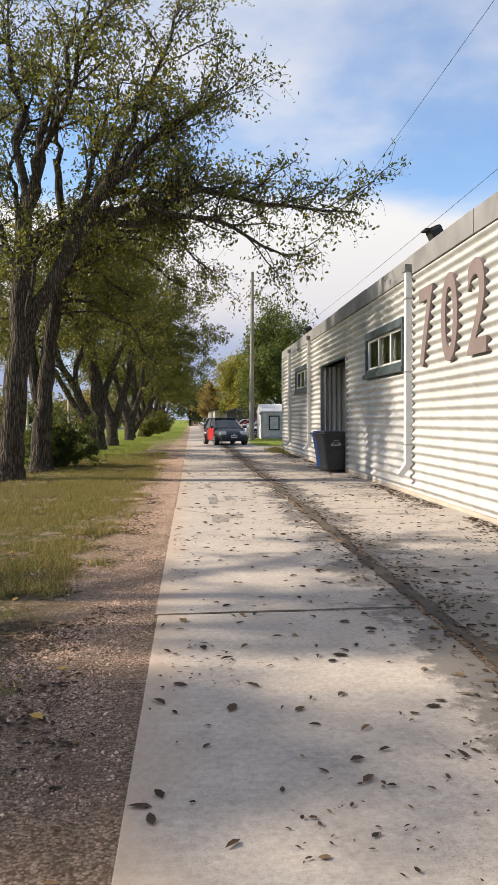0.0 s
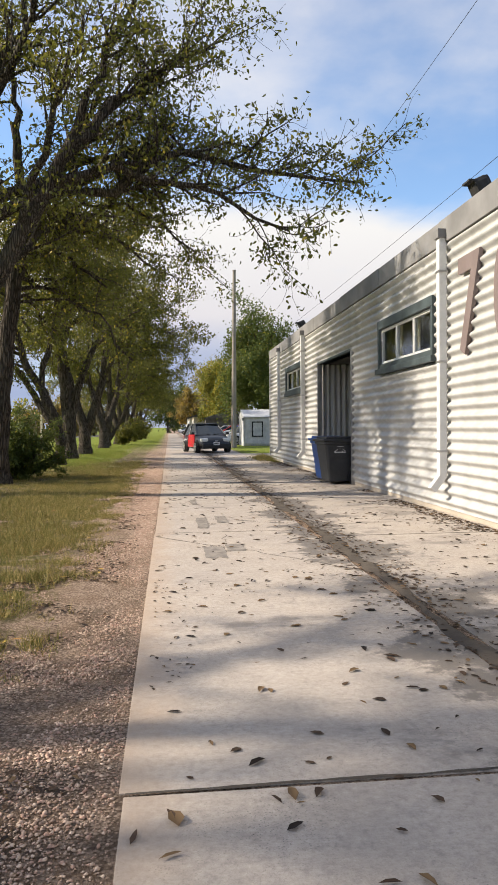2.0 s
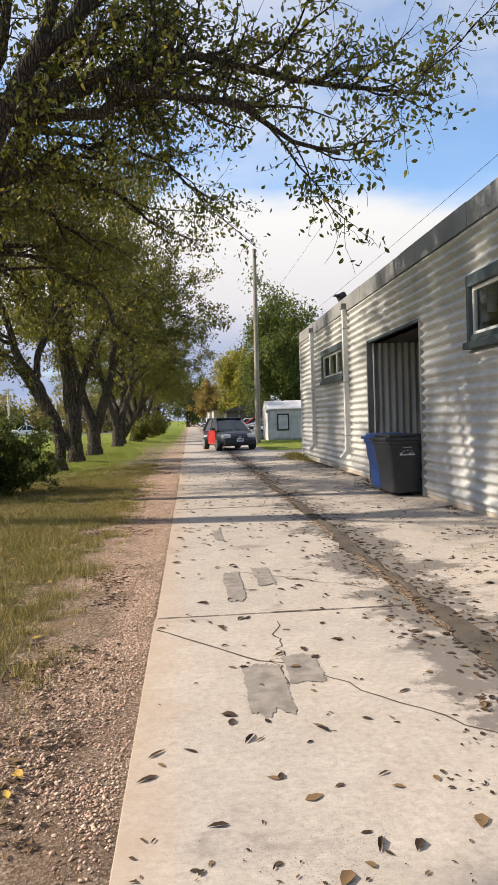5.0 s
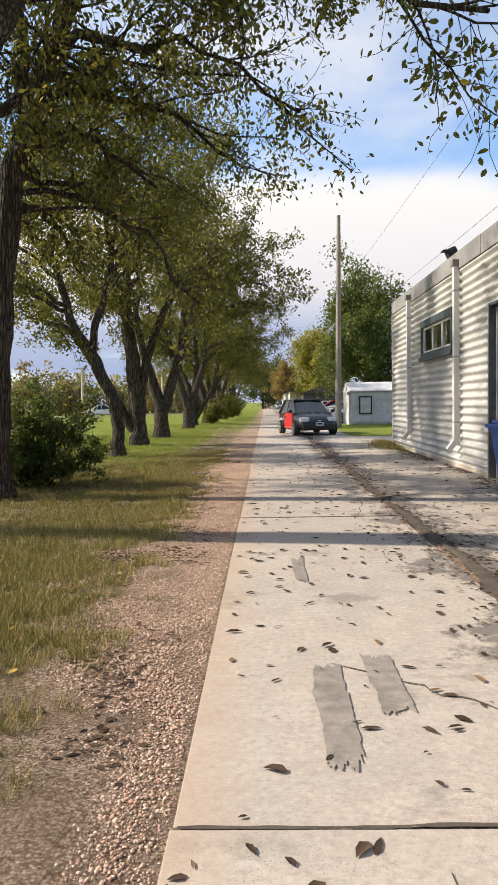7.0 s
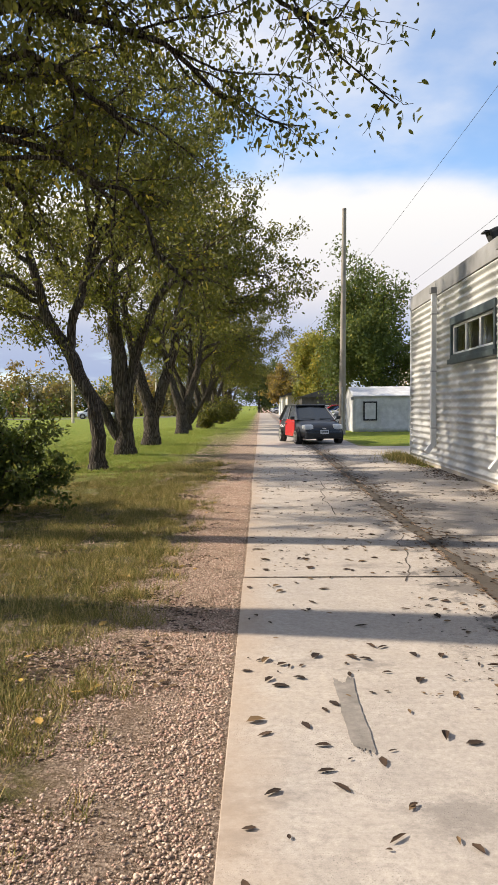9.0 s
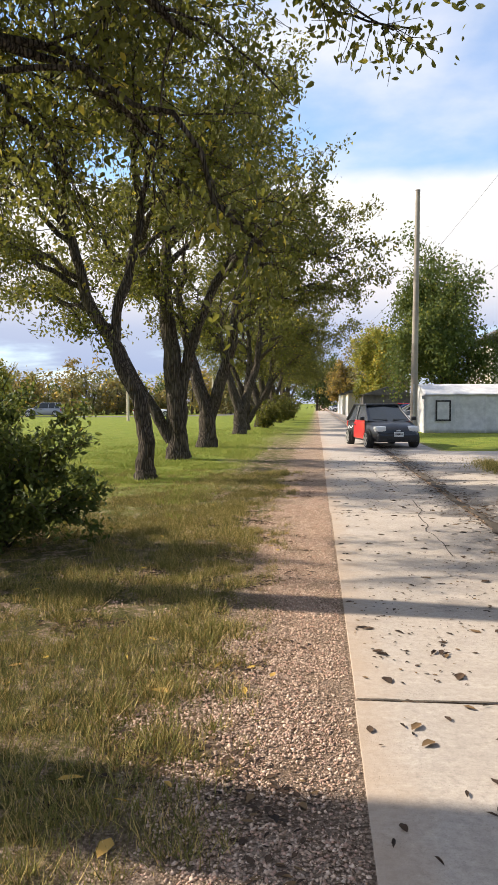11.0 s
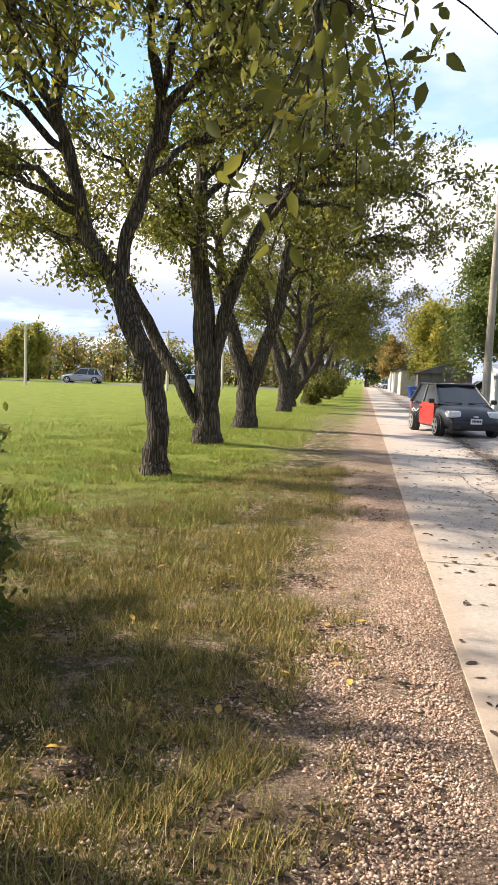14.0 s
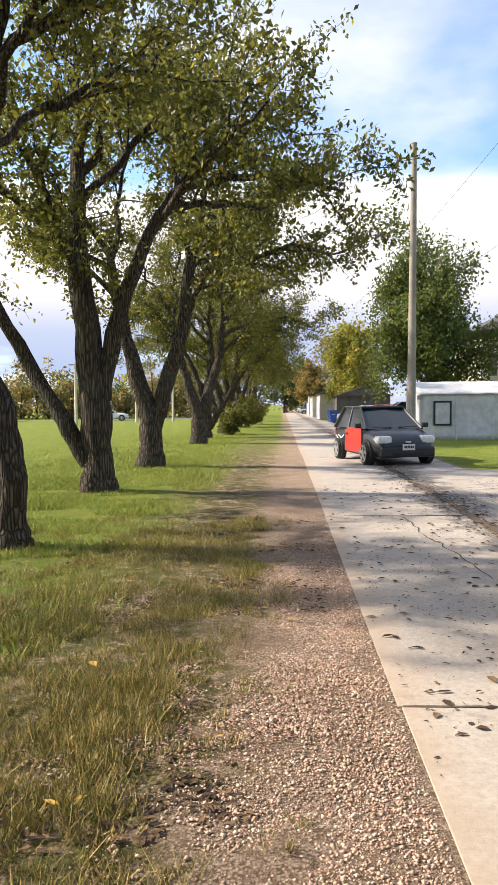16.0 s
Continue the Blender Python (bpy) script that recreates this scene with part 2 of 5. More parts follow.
def paint(name, c, rough=0.25, coat=0.6):
    m = Nodes(name)
    col = m.mix(m.range(m.noise(6, 4), 0.4, 0.7, 0, 0.35), c, tuple(x * 0.75 + 0.02 for x in c))
    m.done(col, rough, 0, None, 0.5)
    m.p.inputs["Coat Weight"].default_value = coat
    return m.mat


CONCRETE, GROUND, BARK, TIN = concrete_material(), ground_material(), bark_material(), tin_material()
LEAF = leaf_material("elm_leaf", (0.070, 0.080, 0.018), (0.155, 0.150, 0.032), (0.42, 0.33, 0.05), 0.05)
LEAF_DARK = leaf_material("dark_leaf", (0.032, 0.058, 0.022), (0.075, 0.105, 0.035), (0.18, 0.17, 0.04), 0.03)
LEAF_BUSH = leaf_material("bush_leaf", (0.050, 0.080, 0.022), (0.11, 0.15, 0.04), (0.30, 0.26, 0.05), 0.03)
LEAF_YELLOW = leaf_material("yellow_leaf", (0.42, 0.34, 0.05), (0.22, 0.25, 0.05), (0.5, 0.36, 0.05), 0.1)
LEAF_RUST = leaf_material("rust_leaf", (0.33, 0.19, 0.06), (0.22, 0.18, 0.08), (0.5, 0.33, 0.05), 0.15)
LEAF_FAR = leaf_material("far_leaf", (0.15, 0.15, 0.06), (0.25, 0.21, 0.11), (0.30, 0.20, 0.07), 0.12)
STONE = island_material("gravel_stone", (0.30, 0.205, 0.15), (0.68, 0.52, 0.40), 0.95, (0.46, 0.30, 0.225))
GRASS = island_material("grass_blade", (0.10, 0.115, 0.028), (0.29, 0.245, 0.07), 0.8, (0.50, 0.37, 0.15))
LAWN = island_material("lawn_blade", (0.17, 0.23, 0.035), (0.31, 0.35, 0.06), 0.8, (0.36, 0.33, 0.09))
LITTER = island_material("fallen_leaf", (0.020, 0.014, 0.011), (0.085, 0.052, 0.032), 0.8, (0.16, 0.10, 0.05))
LITTER_YELLOW = island_material("yellow_fallen_leaf", (0.50, 0.34, 0.06), (0.36, 0.20, 0.07), 0.8)
SOIL = plain("dark_soil", (0.055, 0.045, 0.036), (0.10, 0.08, 0.06), 3, 0.95, 0, 0.8, 40)
PATCH = plain("repair_mortar", (0.17, 0.15, 0.13), (0.30, 0.265, 0.23), 9, 0.9, 0, 0.4, 70)
FOUND = plain("foundation_concrete", (0.50, 0.43, 0.34), (0.38, 0.33, 0.27), 1.5, 0.9, 0, 0.5, 40)
FASCIA = plain("weathered_fascia_steel", (0.30, 0.295, 0.29), (0.17, 0.165, 0.16), 0.9, 0.6, 0.0, 0.2, 25)
WHITE = plain("white_gutter_paint", (0.72, 0.72, 0.70), (0.58, 0.58, 0.56), 3, 0.5, 0, 0.1, 30)
BROWN = plain("brown_sheet_metal", (0.17, 0.13, 0.12), (0.22, 0.175, 0.165), 1.3, 0.55, 0, 0.1, 20)
TEAL = plain("dark_teal_paint", (0.045, 0.058, 0.062), (0.075, 0.10, 0.105), 4, 0.5, 0, 0.2, 40)
# near-black lining: the shade of the inside is put into its colour
DARK = plain("shade_dark_lining", (0.05, 0.05, 0.05), (0.09, 0.085, 0.08), 1.2, 0.9)
BINGREY = plain("charcoal_plastic", (0.035, 0.037, 0.04), (0.05, 0.052, 0.055), 5, 0.5, 0, 0.1, 90)
BINBLUE = plain("blue_plastic", (0.03, 0.09, 0.33), (0.04, 0.12, 0.40), 5, 0.45, 0, 0.1, 90)
BINGREEN = plain("green_plastic", (0.04, 0.20, 0.17), (0.05, 0.24, 0.2), 5, 0.45, 0, 0.1, 90)
BLACK = plain("black_rubber", (0.02, 0.02, 0.02), (0.035, 0.035, 0.035), 9, 0.8)
MARK = plain("white_print", (0.75, 0.75, 0.75), (0.65, 0.65, 0.65), 20, 0.6)
POLEWOOD = plain("weathered_pole_wood", (0.34, 0.30, 0.25), (0.22, 0.19, 0.16), 1.5, 0.9, 0, 0.6, 35)
TARP = plain("grey_white_tarpaulin", (0.62, 0.61, 0.60), (0.44, 0.435, 0.43), 2.6, 0.6, 0, 1.0, 9)
CREAM = plain("cream_stucco", (0.66, 0.58, 0.44), (0.56, 0.49, 0.37), 0.8, 0.9, 0, 0.4, 40)
ROOF = plain("dark_shingle", (0.07, 0.065, 0.06), (0.13, 0.12, 0.11), 1.5, 0.9, 0, 0.6, 18)
SIDING = plain("dark_green_siding", (0.045, 0.055, 0.05), (0.065, 0.075, 0.068), 1, 0.7)
ASPHALT = plain("asphalt", (0.10, 0.095, 0.09), (0.15, 0.14, 0.135), 0.6, 0.9, 0, 0.4, 60)
STEEL = plain("galvanised_steel", (0.45, 0.45, 0.45), (0.3, 0.3, 0.3), 3, 0.4, 0.8)
CHROME = plain("alloy_rim", (0.62, 0.62, 0.63), (0.5, 0.5, 0.5), 8, 0.3, 0.7)
GLASS, CARGLASS = glass_material("window_glass"), paint("tinted_car_glass", (0.02, 0.025, 0.028), 0.12, 0.0)
LAMPGLASS = plain("headlamp_lens", (0.80, 0.80, 0.78), (0.7, 0.7, 0.68), 8, 0.12)
CARBLACK, CARRED = paint("black_car_paint", (0.012, 0.013, 0.016), 0.35, 0.2), paint("red_car_paint", (0.50, 0.02, 0.035))
CARGREY, CARSILVER = paint("dark_grey_car_paint", (0.07, 0.075, 0.085)), paint("silver_car_paint", (0.30, 0.31, 0.33))
CARWHITE, CARBLUE = paint("white_car_paint", (0.78, 0.78, 0.78)), paint("blue_car_paint", (0.03, 0.08, 0.30))


# ---- mesh helpers ----
def link(name, me, mat, parent=None, label=""):
    ob = new(name, me)
    if mat:
        me.materials.append(mat)
    ob.parent = parent
    if label:
        ob["label"] = label
    return ob


def part(name, bm, material, parent=None, label=""):
    me = bpy.data.meshes.new(name)
    bmesh.ops.recalc_face_normals(bm, faces=bm.faces)
    bm.to_mesh(me)
    bm.free()
    return link(name, me, material, parent, label)


def arrays(name, verts, faces, mat, parent=None, label="", smooth=False):
    """A mesh from arrays: faces all of one size."""
    verts, faces = np.asarray(verts, dtype=np.float32), np.asarray(faces, dtype=np.int32)
    me = bpy.data.meshes.new(name)
    k = faces.shape[1]
    me.vertices.add(len(verts))
    me.vertices.foreach_set("co", verts.ravel())
    me.loops.add(faces.size)
    me.loops.foreach_set("vertex_index", faces.ravel())
    me.polygons.add(len(faces))
    me.polygons.foreach_set("loop_start", np.arange(0, faces.size, k, dtype=np.int32))
    if smooth:
        me.polygons.foreach_set("use_smooth", np.ones(len(faces), dtype=bool))
    me.update(calc_edges=True)
    return link(name, me, mat, parent, label)


def box(bm, x0, x1, y0, y1, z0, z1, bevel=0.0):
    r = bmesh.ops.create_cube(bm, size=1)
    vs = r["verts"]
    for v in vs:
        v.co = Vector(((x0 + x1) / 2 + v.co.x * (x1 - x0), (y0 + y1) / 2 + v.co.y * (y1 - y0), (z0 + z1) / 2 + v.co.z * (z1 - z0)))
    if bevel:
        es = list({e for v in vs for e in v.link_edges})
        bmesh.ops.bevel(bm, geom=es, offset=bevel, segments=2, affect="EDGES", profile=0.6)
    return bm


def boxed(*a, bevel=0.0):
    return box(bmesh.new(), *a, bevel=bevel)


def cyl(bm, m, r0, r1, h, seg=20):
    """A cylinder or cone along the local z of pose m, from its origin."""
    bmesh.ops.create_cone(bm, cap_ends=True, segments=seg, radius1=r0, radius2=r1, depth=h, matrix=m @ Matrix.Translation((0, 0, h / 2)))
    return bm


def thing(name, m, label, category, group="", kind=""):
    ob = new(name)
    ob.empty_display_size = 0.2
    ob.matrix_world = m
    return tagged(ob, label, category, group, kind)


def tubes(lines, sides):
    """Tapered tubes along polylines [(points, radii)]."""
    vs, fs, base = [], [], 0
    ang = np.linspace(0, 2 * np.pi, sides, endpoint=False)
    ca, sa = np.cos(ang)[:, None], np.sin(ang)[:, None]
    for pts, rad in lines:
        p = np.asarray(pts)
        n = len(p)
        d = np.gradient(p, axis=0)
        d /= np.linalg.norm(d, axis=1)[:, None] + 1e-9
        up = np.array((0.31, 0.87, 0.38)) if abs(d[0][2]) > 0.7 else np.array((0.1, 0.05, 1.0))
        u = np.cross(d, up)
        u /= np.linalg.norm(u, axis=1)[:, None] + 1e-9
        w = np.cross(d, u)
        for i in range(n):
            vs.append(p[i] + rad[i] * (ca * u[i] + sa * w[i]))
        k = np.arange(sides)
        k2 = (k + 1) % sides
        for i in range(n - 1):
            a = base + i * sides
            fs.append(np.stack([a + k, a + k2, a + sides + k2, a + sides + k], 1))
        base += n * sides
    return np.concatenate(vs), np.concatenate(fs)


# ---- ground ----
def ground():
    xs = np.unique(np.concatenate([np.arange(-9, -0.3, 0.12), [-0.3, 4.2], np.linspace(-40, -9, 16), [-2500, -400, -120, 12, 40, 120, 400, 2500]]))
    ys = np.unique(np.concatenate([np.arange(0, 34, 0.15), np.linspace(34, 110, 30), [-2500, -300, -60, -10, 160, 400, 2500]]))
    X, Y = np.meshgrid(xs, ys)
    Z = np.full(X.shape, -0.006)
    for i in range(X.shape[0]):
        for j in range(X.shape[1]):
            if -9 <= X[i, j] < -0.45 and 0 < Y[i, j] < 60:
                k = min(1.0, (-0.45 - X[i, j]) / 0.8)
                Z[i, j] = -0.008 + k * (0.05 * noise.noise((X[i, j] * 0.7, Y[i, j] * 0.7, 0)) + 0.025 * noise.noise((X[i, j] * 3, Y[i, j] * 3, 3)))
    n, m = X.shape
    k = (np.arange(n - 1)[:, None] * m + np.arange(m - 1)).ravel()
    ob = arrays("ground", np.stack([X.ravel(), Y.ravel(), Z.ravel()], 1), np.stack([k, k + 1, k + m + 1, k + m], 1), GROUND, smooth=True)
    return tagged(ob, "gravel verge and thin autumn grass running into green lawn", "ground", kind="structure")


GROUND_OB = ground()


# ---- the corrugated building ----
WALL_X, Y0, Y1, TOP = 3.9, -6.0, 30.85, 3.98
OPEN = [("w", 12.85, 15.75, 2.36, 3.24), ("d", 17.85, 21.45, 0.0, 2.95), ("w", 23.85, 26.80, 2.40, 3.24)]
PITCH, DEEP = 0.155, 0.031


def ribbed(y0, y1, z0, z1, name, parent):
    """One sheet of horizontal corrugation between two heights."""
    n = max(3, int((z1 - z0) / PITCH * 10))
    zs = np.linspace(z0, z1, n)
    xo = DEEP * np.cos((zs - 0.1) / PITCH * 2 * np.pi) - DEEP
    ys = np.linspace(y0, y1, max(2, int((y1 - y0) / 0.5) + 1))
    v, f = [], []
    for yi, yy in enumerate(ys):
        dent = 0.006 * noise.noise((yy * 0.6, 0, 5))
        for zi, zz in enumerate(zs):
            v.append((WALL_X - xo[zi] * -1 + dent, yy + 0.0, zz))
    for yi in range(len(ys) - 1):
        for zi in range(n - 1):
            a = yi * n + zi
            f.append((a, a + 1, a + n + 1, a + n))
    return arrays(name, v, f, TIN, parent, smooth=True)


def building():
    b = thing("metal_building", pose(0, 0, 0), "long low shed clad in white painted corrugated steel", "building")
    cuts = [Y0] + [c for o in OPEN for c in o[1:3]] + [Y1]
    for i in range(len(cuts) - 1):
        a, c = cuts[i], cuts[i + 1]
        o = OPEN[i // 2] if i % 2 else None
        if o is None:
            # sheets lap every three metres
            k = max(1, round((c - a) / 3.2))
            for j in range(k):
                ribbed(a + (c - a) * j / k, a + (c - a) * (j + 1) / k, 0.07, TOP, "cladding_sheet", b)
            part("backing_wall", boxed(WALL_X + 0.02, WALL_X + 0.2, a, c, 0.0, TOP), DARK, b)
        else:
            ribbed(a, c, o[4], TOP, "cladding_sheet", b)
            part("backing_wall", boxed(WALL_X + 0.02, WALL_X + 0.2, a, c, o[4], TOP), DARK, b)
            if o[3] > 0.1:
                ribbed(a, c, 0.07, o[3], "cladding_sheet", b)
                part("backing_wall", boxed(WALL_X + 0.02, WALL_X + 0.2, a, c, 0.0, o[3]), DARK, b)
    part("end_wall", boxed(WALL_X + 0.02, 16, Y1 - 0.2, Y1 - 0.003, 0, TOP), TIN, b)
    part("rear_wall", boxed(15.8, 16, Y0, Y1 - 0.21, 0, TOP), TIN, b)
    part("near_end_wall", boxed(WALL_X + 0.21, 15.79, Y0, Y0 + 0.2, 0, TOP), TIN, b)
    part("roof", boxed(WALL_X - 0.02, 16.1, Y0, Y1 + 0.02, TOP + 0.26, TOP + 0.33), FASCIA, b)
    k = 0
    y = Y0
    while y < Y1 - 0.1:
        y2 = min(y + 3.1, Y1 + 0.03)
        d = 0.006 * (k % 2)
        part("fascia_panel", boxed(WALL_X - 0.07 - d, WALL_X + 0.05, y + 0.004, y2 - 0.004, TOP - 0.04, TOP + 0.30 + d, bevel=0.006), FASCIA, b)
        y, k = y2, k + 1
    part("foundation", boxed(WALL_X - 0.005, WALL_X + 0.2, Y0, OPEN[1][1], -0.1, 0.065), FOUND, b)
    part("foundation", boxed(WALL_X - 0.005, WALL_X + 0.2, OPEN[1][2], Y1 - 0.21, -0.1, 0.065), FOUND, b)
    part("corner_trim", boxed(WALL_X - 0.075, WALL_X + 0.02, Y1 - 0.03, Y1 + 0.025, 0.07, TOP, bevel=0.004), WHITE, b)
    # the deep doorway, with ribbed sheet on its far cheek
    ya, yb, zt = OPEN[1][1], OPEN[1][2], OPEN[1][4]
    v, f, n = [], [], 160
    for i in range(n):
        xx = WALL_X + 0.05 + 1.9 * i / (n - 1)
        yy = yb - 0.035 + 0.03 * math.cos(2 * math.pi * (xx - WALL_X) / 0.15)
        v += [(xx, yy, 0.0), (xx, yy, zt)]
    for i in range(n - 1):
        f.append((2 * i, 2 * i + 2, 2 * i + 3, 2 * i + 1))
    arrays("ribbed_cheek", v, f, TIN, b, smooth=True)
    # recess back, cheeks and ceiling near-black, the doorway's shade as colour
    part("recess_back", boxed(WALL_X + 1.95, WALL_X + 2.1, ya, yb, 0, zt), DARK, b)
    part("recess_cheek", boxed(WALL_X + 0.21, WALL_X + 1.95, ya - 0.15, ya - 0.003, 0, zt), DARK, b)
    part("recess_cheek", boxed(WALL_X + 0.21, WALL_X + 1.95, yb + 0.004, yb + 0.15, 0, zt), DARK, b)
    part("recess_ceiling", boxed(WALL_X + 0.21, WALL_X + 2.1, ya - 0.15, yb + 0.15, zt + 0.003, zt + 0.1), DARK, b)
    for yy in (ya, yb):
        part("door_jamb", boxed(WALL_X - 0.075, WALL_X + 0.21, yy - 0.025, yy + 0.025, 0, zt + 0.05, bevel=0.004), STEEL, b)
    part("door_lintel", boxed(WALL_X - 0.07, WALL_X + 0.205, ya + 0.03, yb - 0.03, zt, zt + 0.05, bevel=0.004), TEAL, b)
    return b


BUILDING = building()


def window(o):
    _, a, c, z0, z1 = o
    w = thing("window_1" if a < 20 else "window_2", pose(WALL_X, a, z0), "three-pane window in dark teal frame with white sashes", "window", "building windows", "structure")
    W, H = c - a, z1 - z0
    part("window_frame", boxed(-0.09, 0.18, 0, W, H - 0.13, H + 0.03, bevel=0.006), TEAL, w, "dark teal head")
    part("window_frame", boxed(-0.085, 0.18, 0, 0.09, 0.003, H - 0.133, bevel=0.006), TEAL, w)
    part("window_frame", boxed(-0.085, 0.18, W - 0.09, W, 0.003, H - 0.133, bevel=0.006), TEAL, w)
    part("window_sill", boxed(-0.13, 0.18, -0.05, W + 0.05, -0.10, 0.0, bevel=0.01), TEAL, w)
    part("window_frame", boxed(-0.08, 0.17, 0.093, W - 0.093, 0.003, 0.09, bevel=0.006), TEAL, w)
    k = 3
    pw = (W - 0.19) / k
    for i in range(k):
        y = 0.095 + i * pw
        s = 0.045
        bm = bmesh.new()
        box(bm, -0.03, 0.03, y + 0.004, y + s, 0.094, H - 0.137)
        box(bm, -0.03, 0.03, y + pw - s, y + pw - 0.004, 0.094, H - 0.137)
        box(bm, -0.029, 0.029, y + s, y + pw - s, 0.094, 0.094 + s)
        box(bm, -0.029, 0.029, y + s, y + pw - s, H - 0.137 - s, H - 0.137)
        sash = part("sash", bm, WHITE, w, "chalky white sash")
        part("pane", boxed(-0.004, 0.004, y + s, y + pw - s, 0.094 + s, H - 0.137 - s), GLASS, sash)
        cur = bmesh.new()
        box(cur, 0.1, 0.115, y + s, y + s + pw * 0.28, 0.1, H - 0.14)
        part("blind", cur, CREAM, w, "faded cream blind behind the glass")
    # near-black sheet paints the dimness of the room behind the panes
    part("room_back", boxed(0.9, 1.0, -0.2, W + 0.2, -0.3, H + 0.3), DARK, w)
    return w


for o in (OPEN[0], OPEN[2]):
    window(o)


def downpipe(y, lean, group="downpipes"):
    d = thing("downpipe", pose(WALL_X, y, 0), "white rectangular steel downpipe with kicked-out foot on the wall", "downpipe", group)
    part("pipe", boxed(-0.17, -0.055, -0.06, 0.06, 0.52, 4.0, bevel=0.012), WHITE, d)
    bm = bmesh.new()
    box(bm, -0.0, 0.11, -0.058, 0.058, -0.02, 0.24, bevel=0.012)
    bmesh.ops.rotate(bm, verts=bm.verts, matrix=Matrix.Rotation(radians(38), 3, "Y"))
    bmesh.ops.translate(bm, verts=bm.verts, vec=(-0.30, 0, 0.40))
    part("elbow", bm, WHITE, d)
    part("outlet_head", boxed(-0.20, -0.045, -0.09, 0.09, 3.99, 4.12, bevel=0.01), FASCIA, d, "dark outlet box")
    for z in (0.9, 2.2, 3.5):
        part("strap", boxed(-0.176, -0.045, -0.075, 0.075, z, z + 0.03), STEEL, d)
    return d


for y in (12.40, 23.40, 28.1):
    downpipe(y, 0)


def floodlight(y):
    f = thing("floodlight", pose(WALL_X + 0.02, y, 4.27), "black outdoor floodlight on the roof edge", "floodlight", "roof floodlights")
    part("bracket", boxed(-0.03, 0.03, -0.05, 0.05, 0.0, 0.14), BLACK, f)
    bm = boxed(-0.10, 0.13, -0.13, 0.13, 0.03, 0.27, bevel=0.06)
    bmesh.ops.rotate(bm, verts=bm.verts, cent=(0, 0, 0.2), matrix=Matrix.Rotation(radians(-25), 3, "Y"))
    part("housing", bm, BLACK, f)
    part("hood", boxed(-0.17, -0.03, -0.12, 0.12, 0.20, 0.225), BLACK, f)
    return f


floodlight(11.45)
floodlight(24.35)


def house_number():
    t = thing("house_number", pose(WALL_X - 0.055, 0, 2.28), "large brown sheet-metal numerals 702 fixed to corrugated wall", "number sign")
    for ch, yc in (("7", 11.55), ("0", 10.42), ("2", 9.35)):
        cu = bpy.data.curves.new("numeral", "FONT")
        cu.body, cu.size, cu.extrude, cu.align_x, cu.offset = ch, 1.85, 0.03, "CENTER", 0.022
        tmp = bpy.data.objects.new("numeral", cu)
        scene.collection.objects.link(tmp)
        me = bpy.data.meshes.new_from_object(tmp.evaluated_get(bpy.context.evaluated_depsgraph_get()))
        bpy.data.objects.remove(tmp)
        me.materials.clear()
        ob = link("numeral", me, BROWN, t)
        ob.matrix_local = Matrix.Translation((0, yc, 0.01)) @ Euler((radians(90), 0, radians(-90))).to_matrix().to_4x4() @ Matrix.Diagonal((0.80, 1.0, 1, 1))
        part("stand_off", boxed(0.03, 0.06, yc - 0.03, yc + 0.03, 0.62, 0.68), STEEL, t)
    return t


house_number()


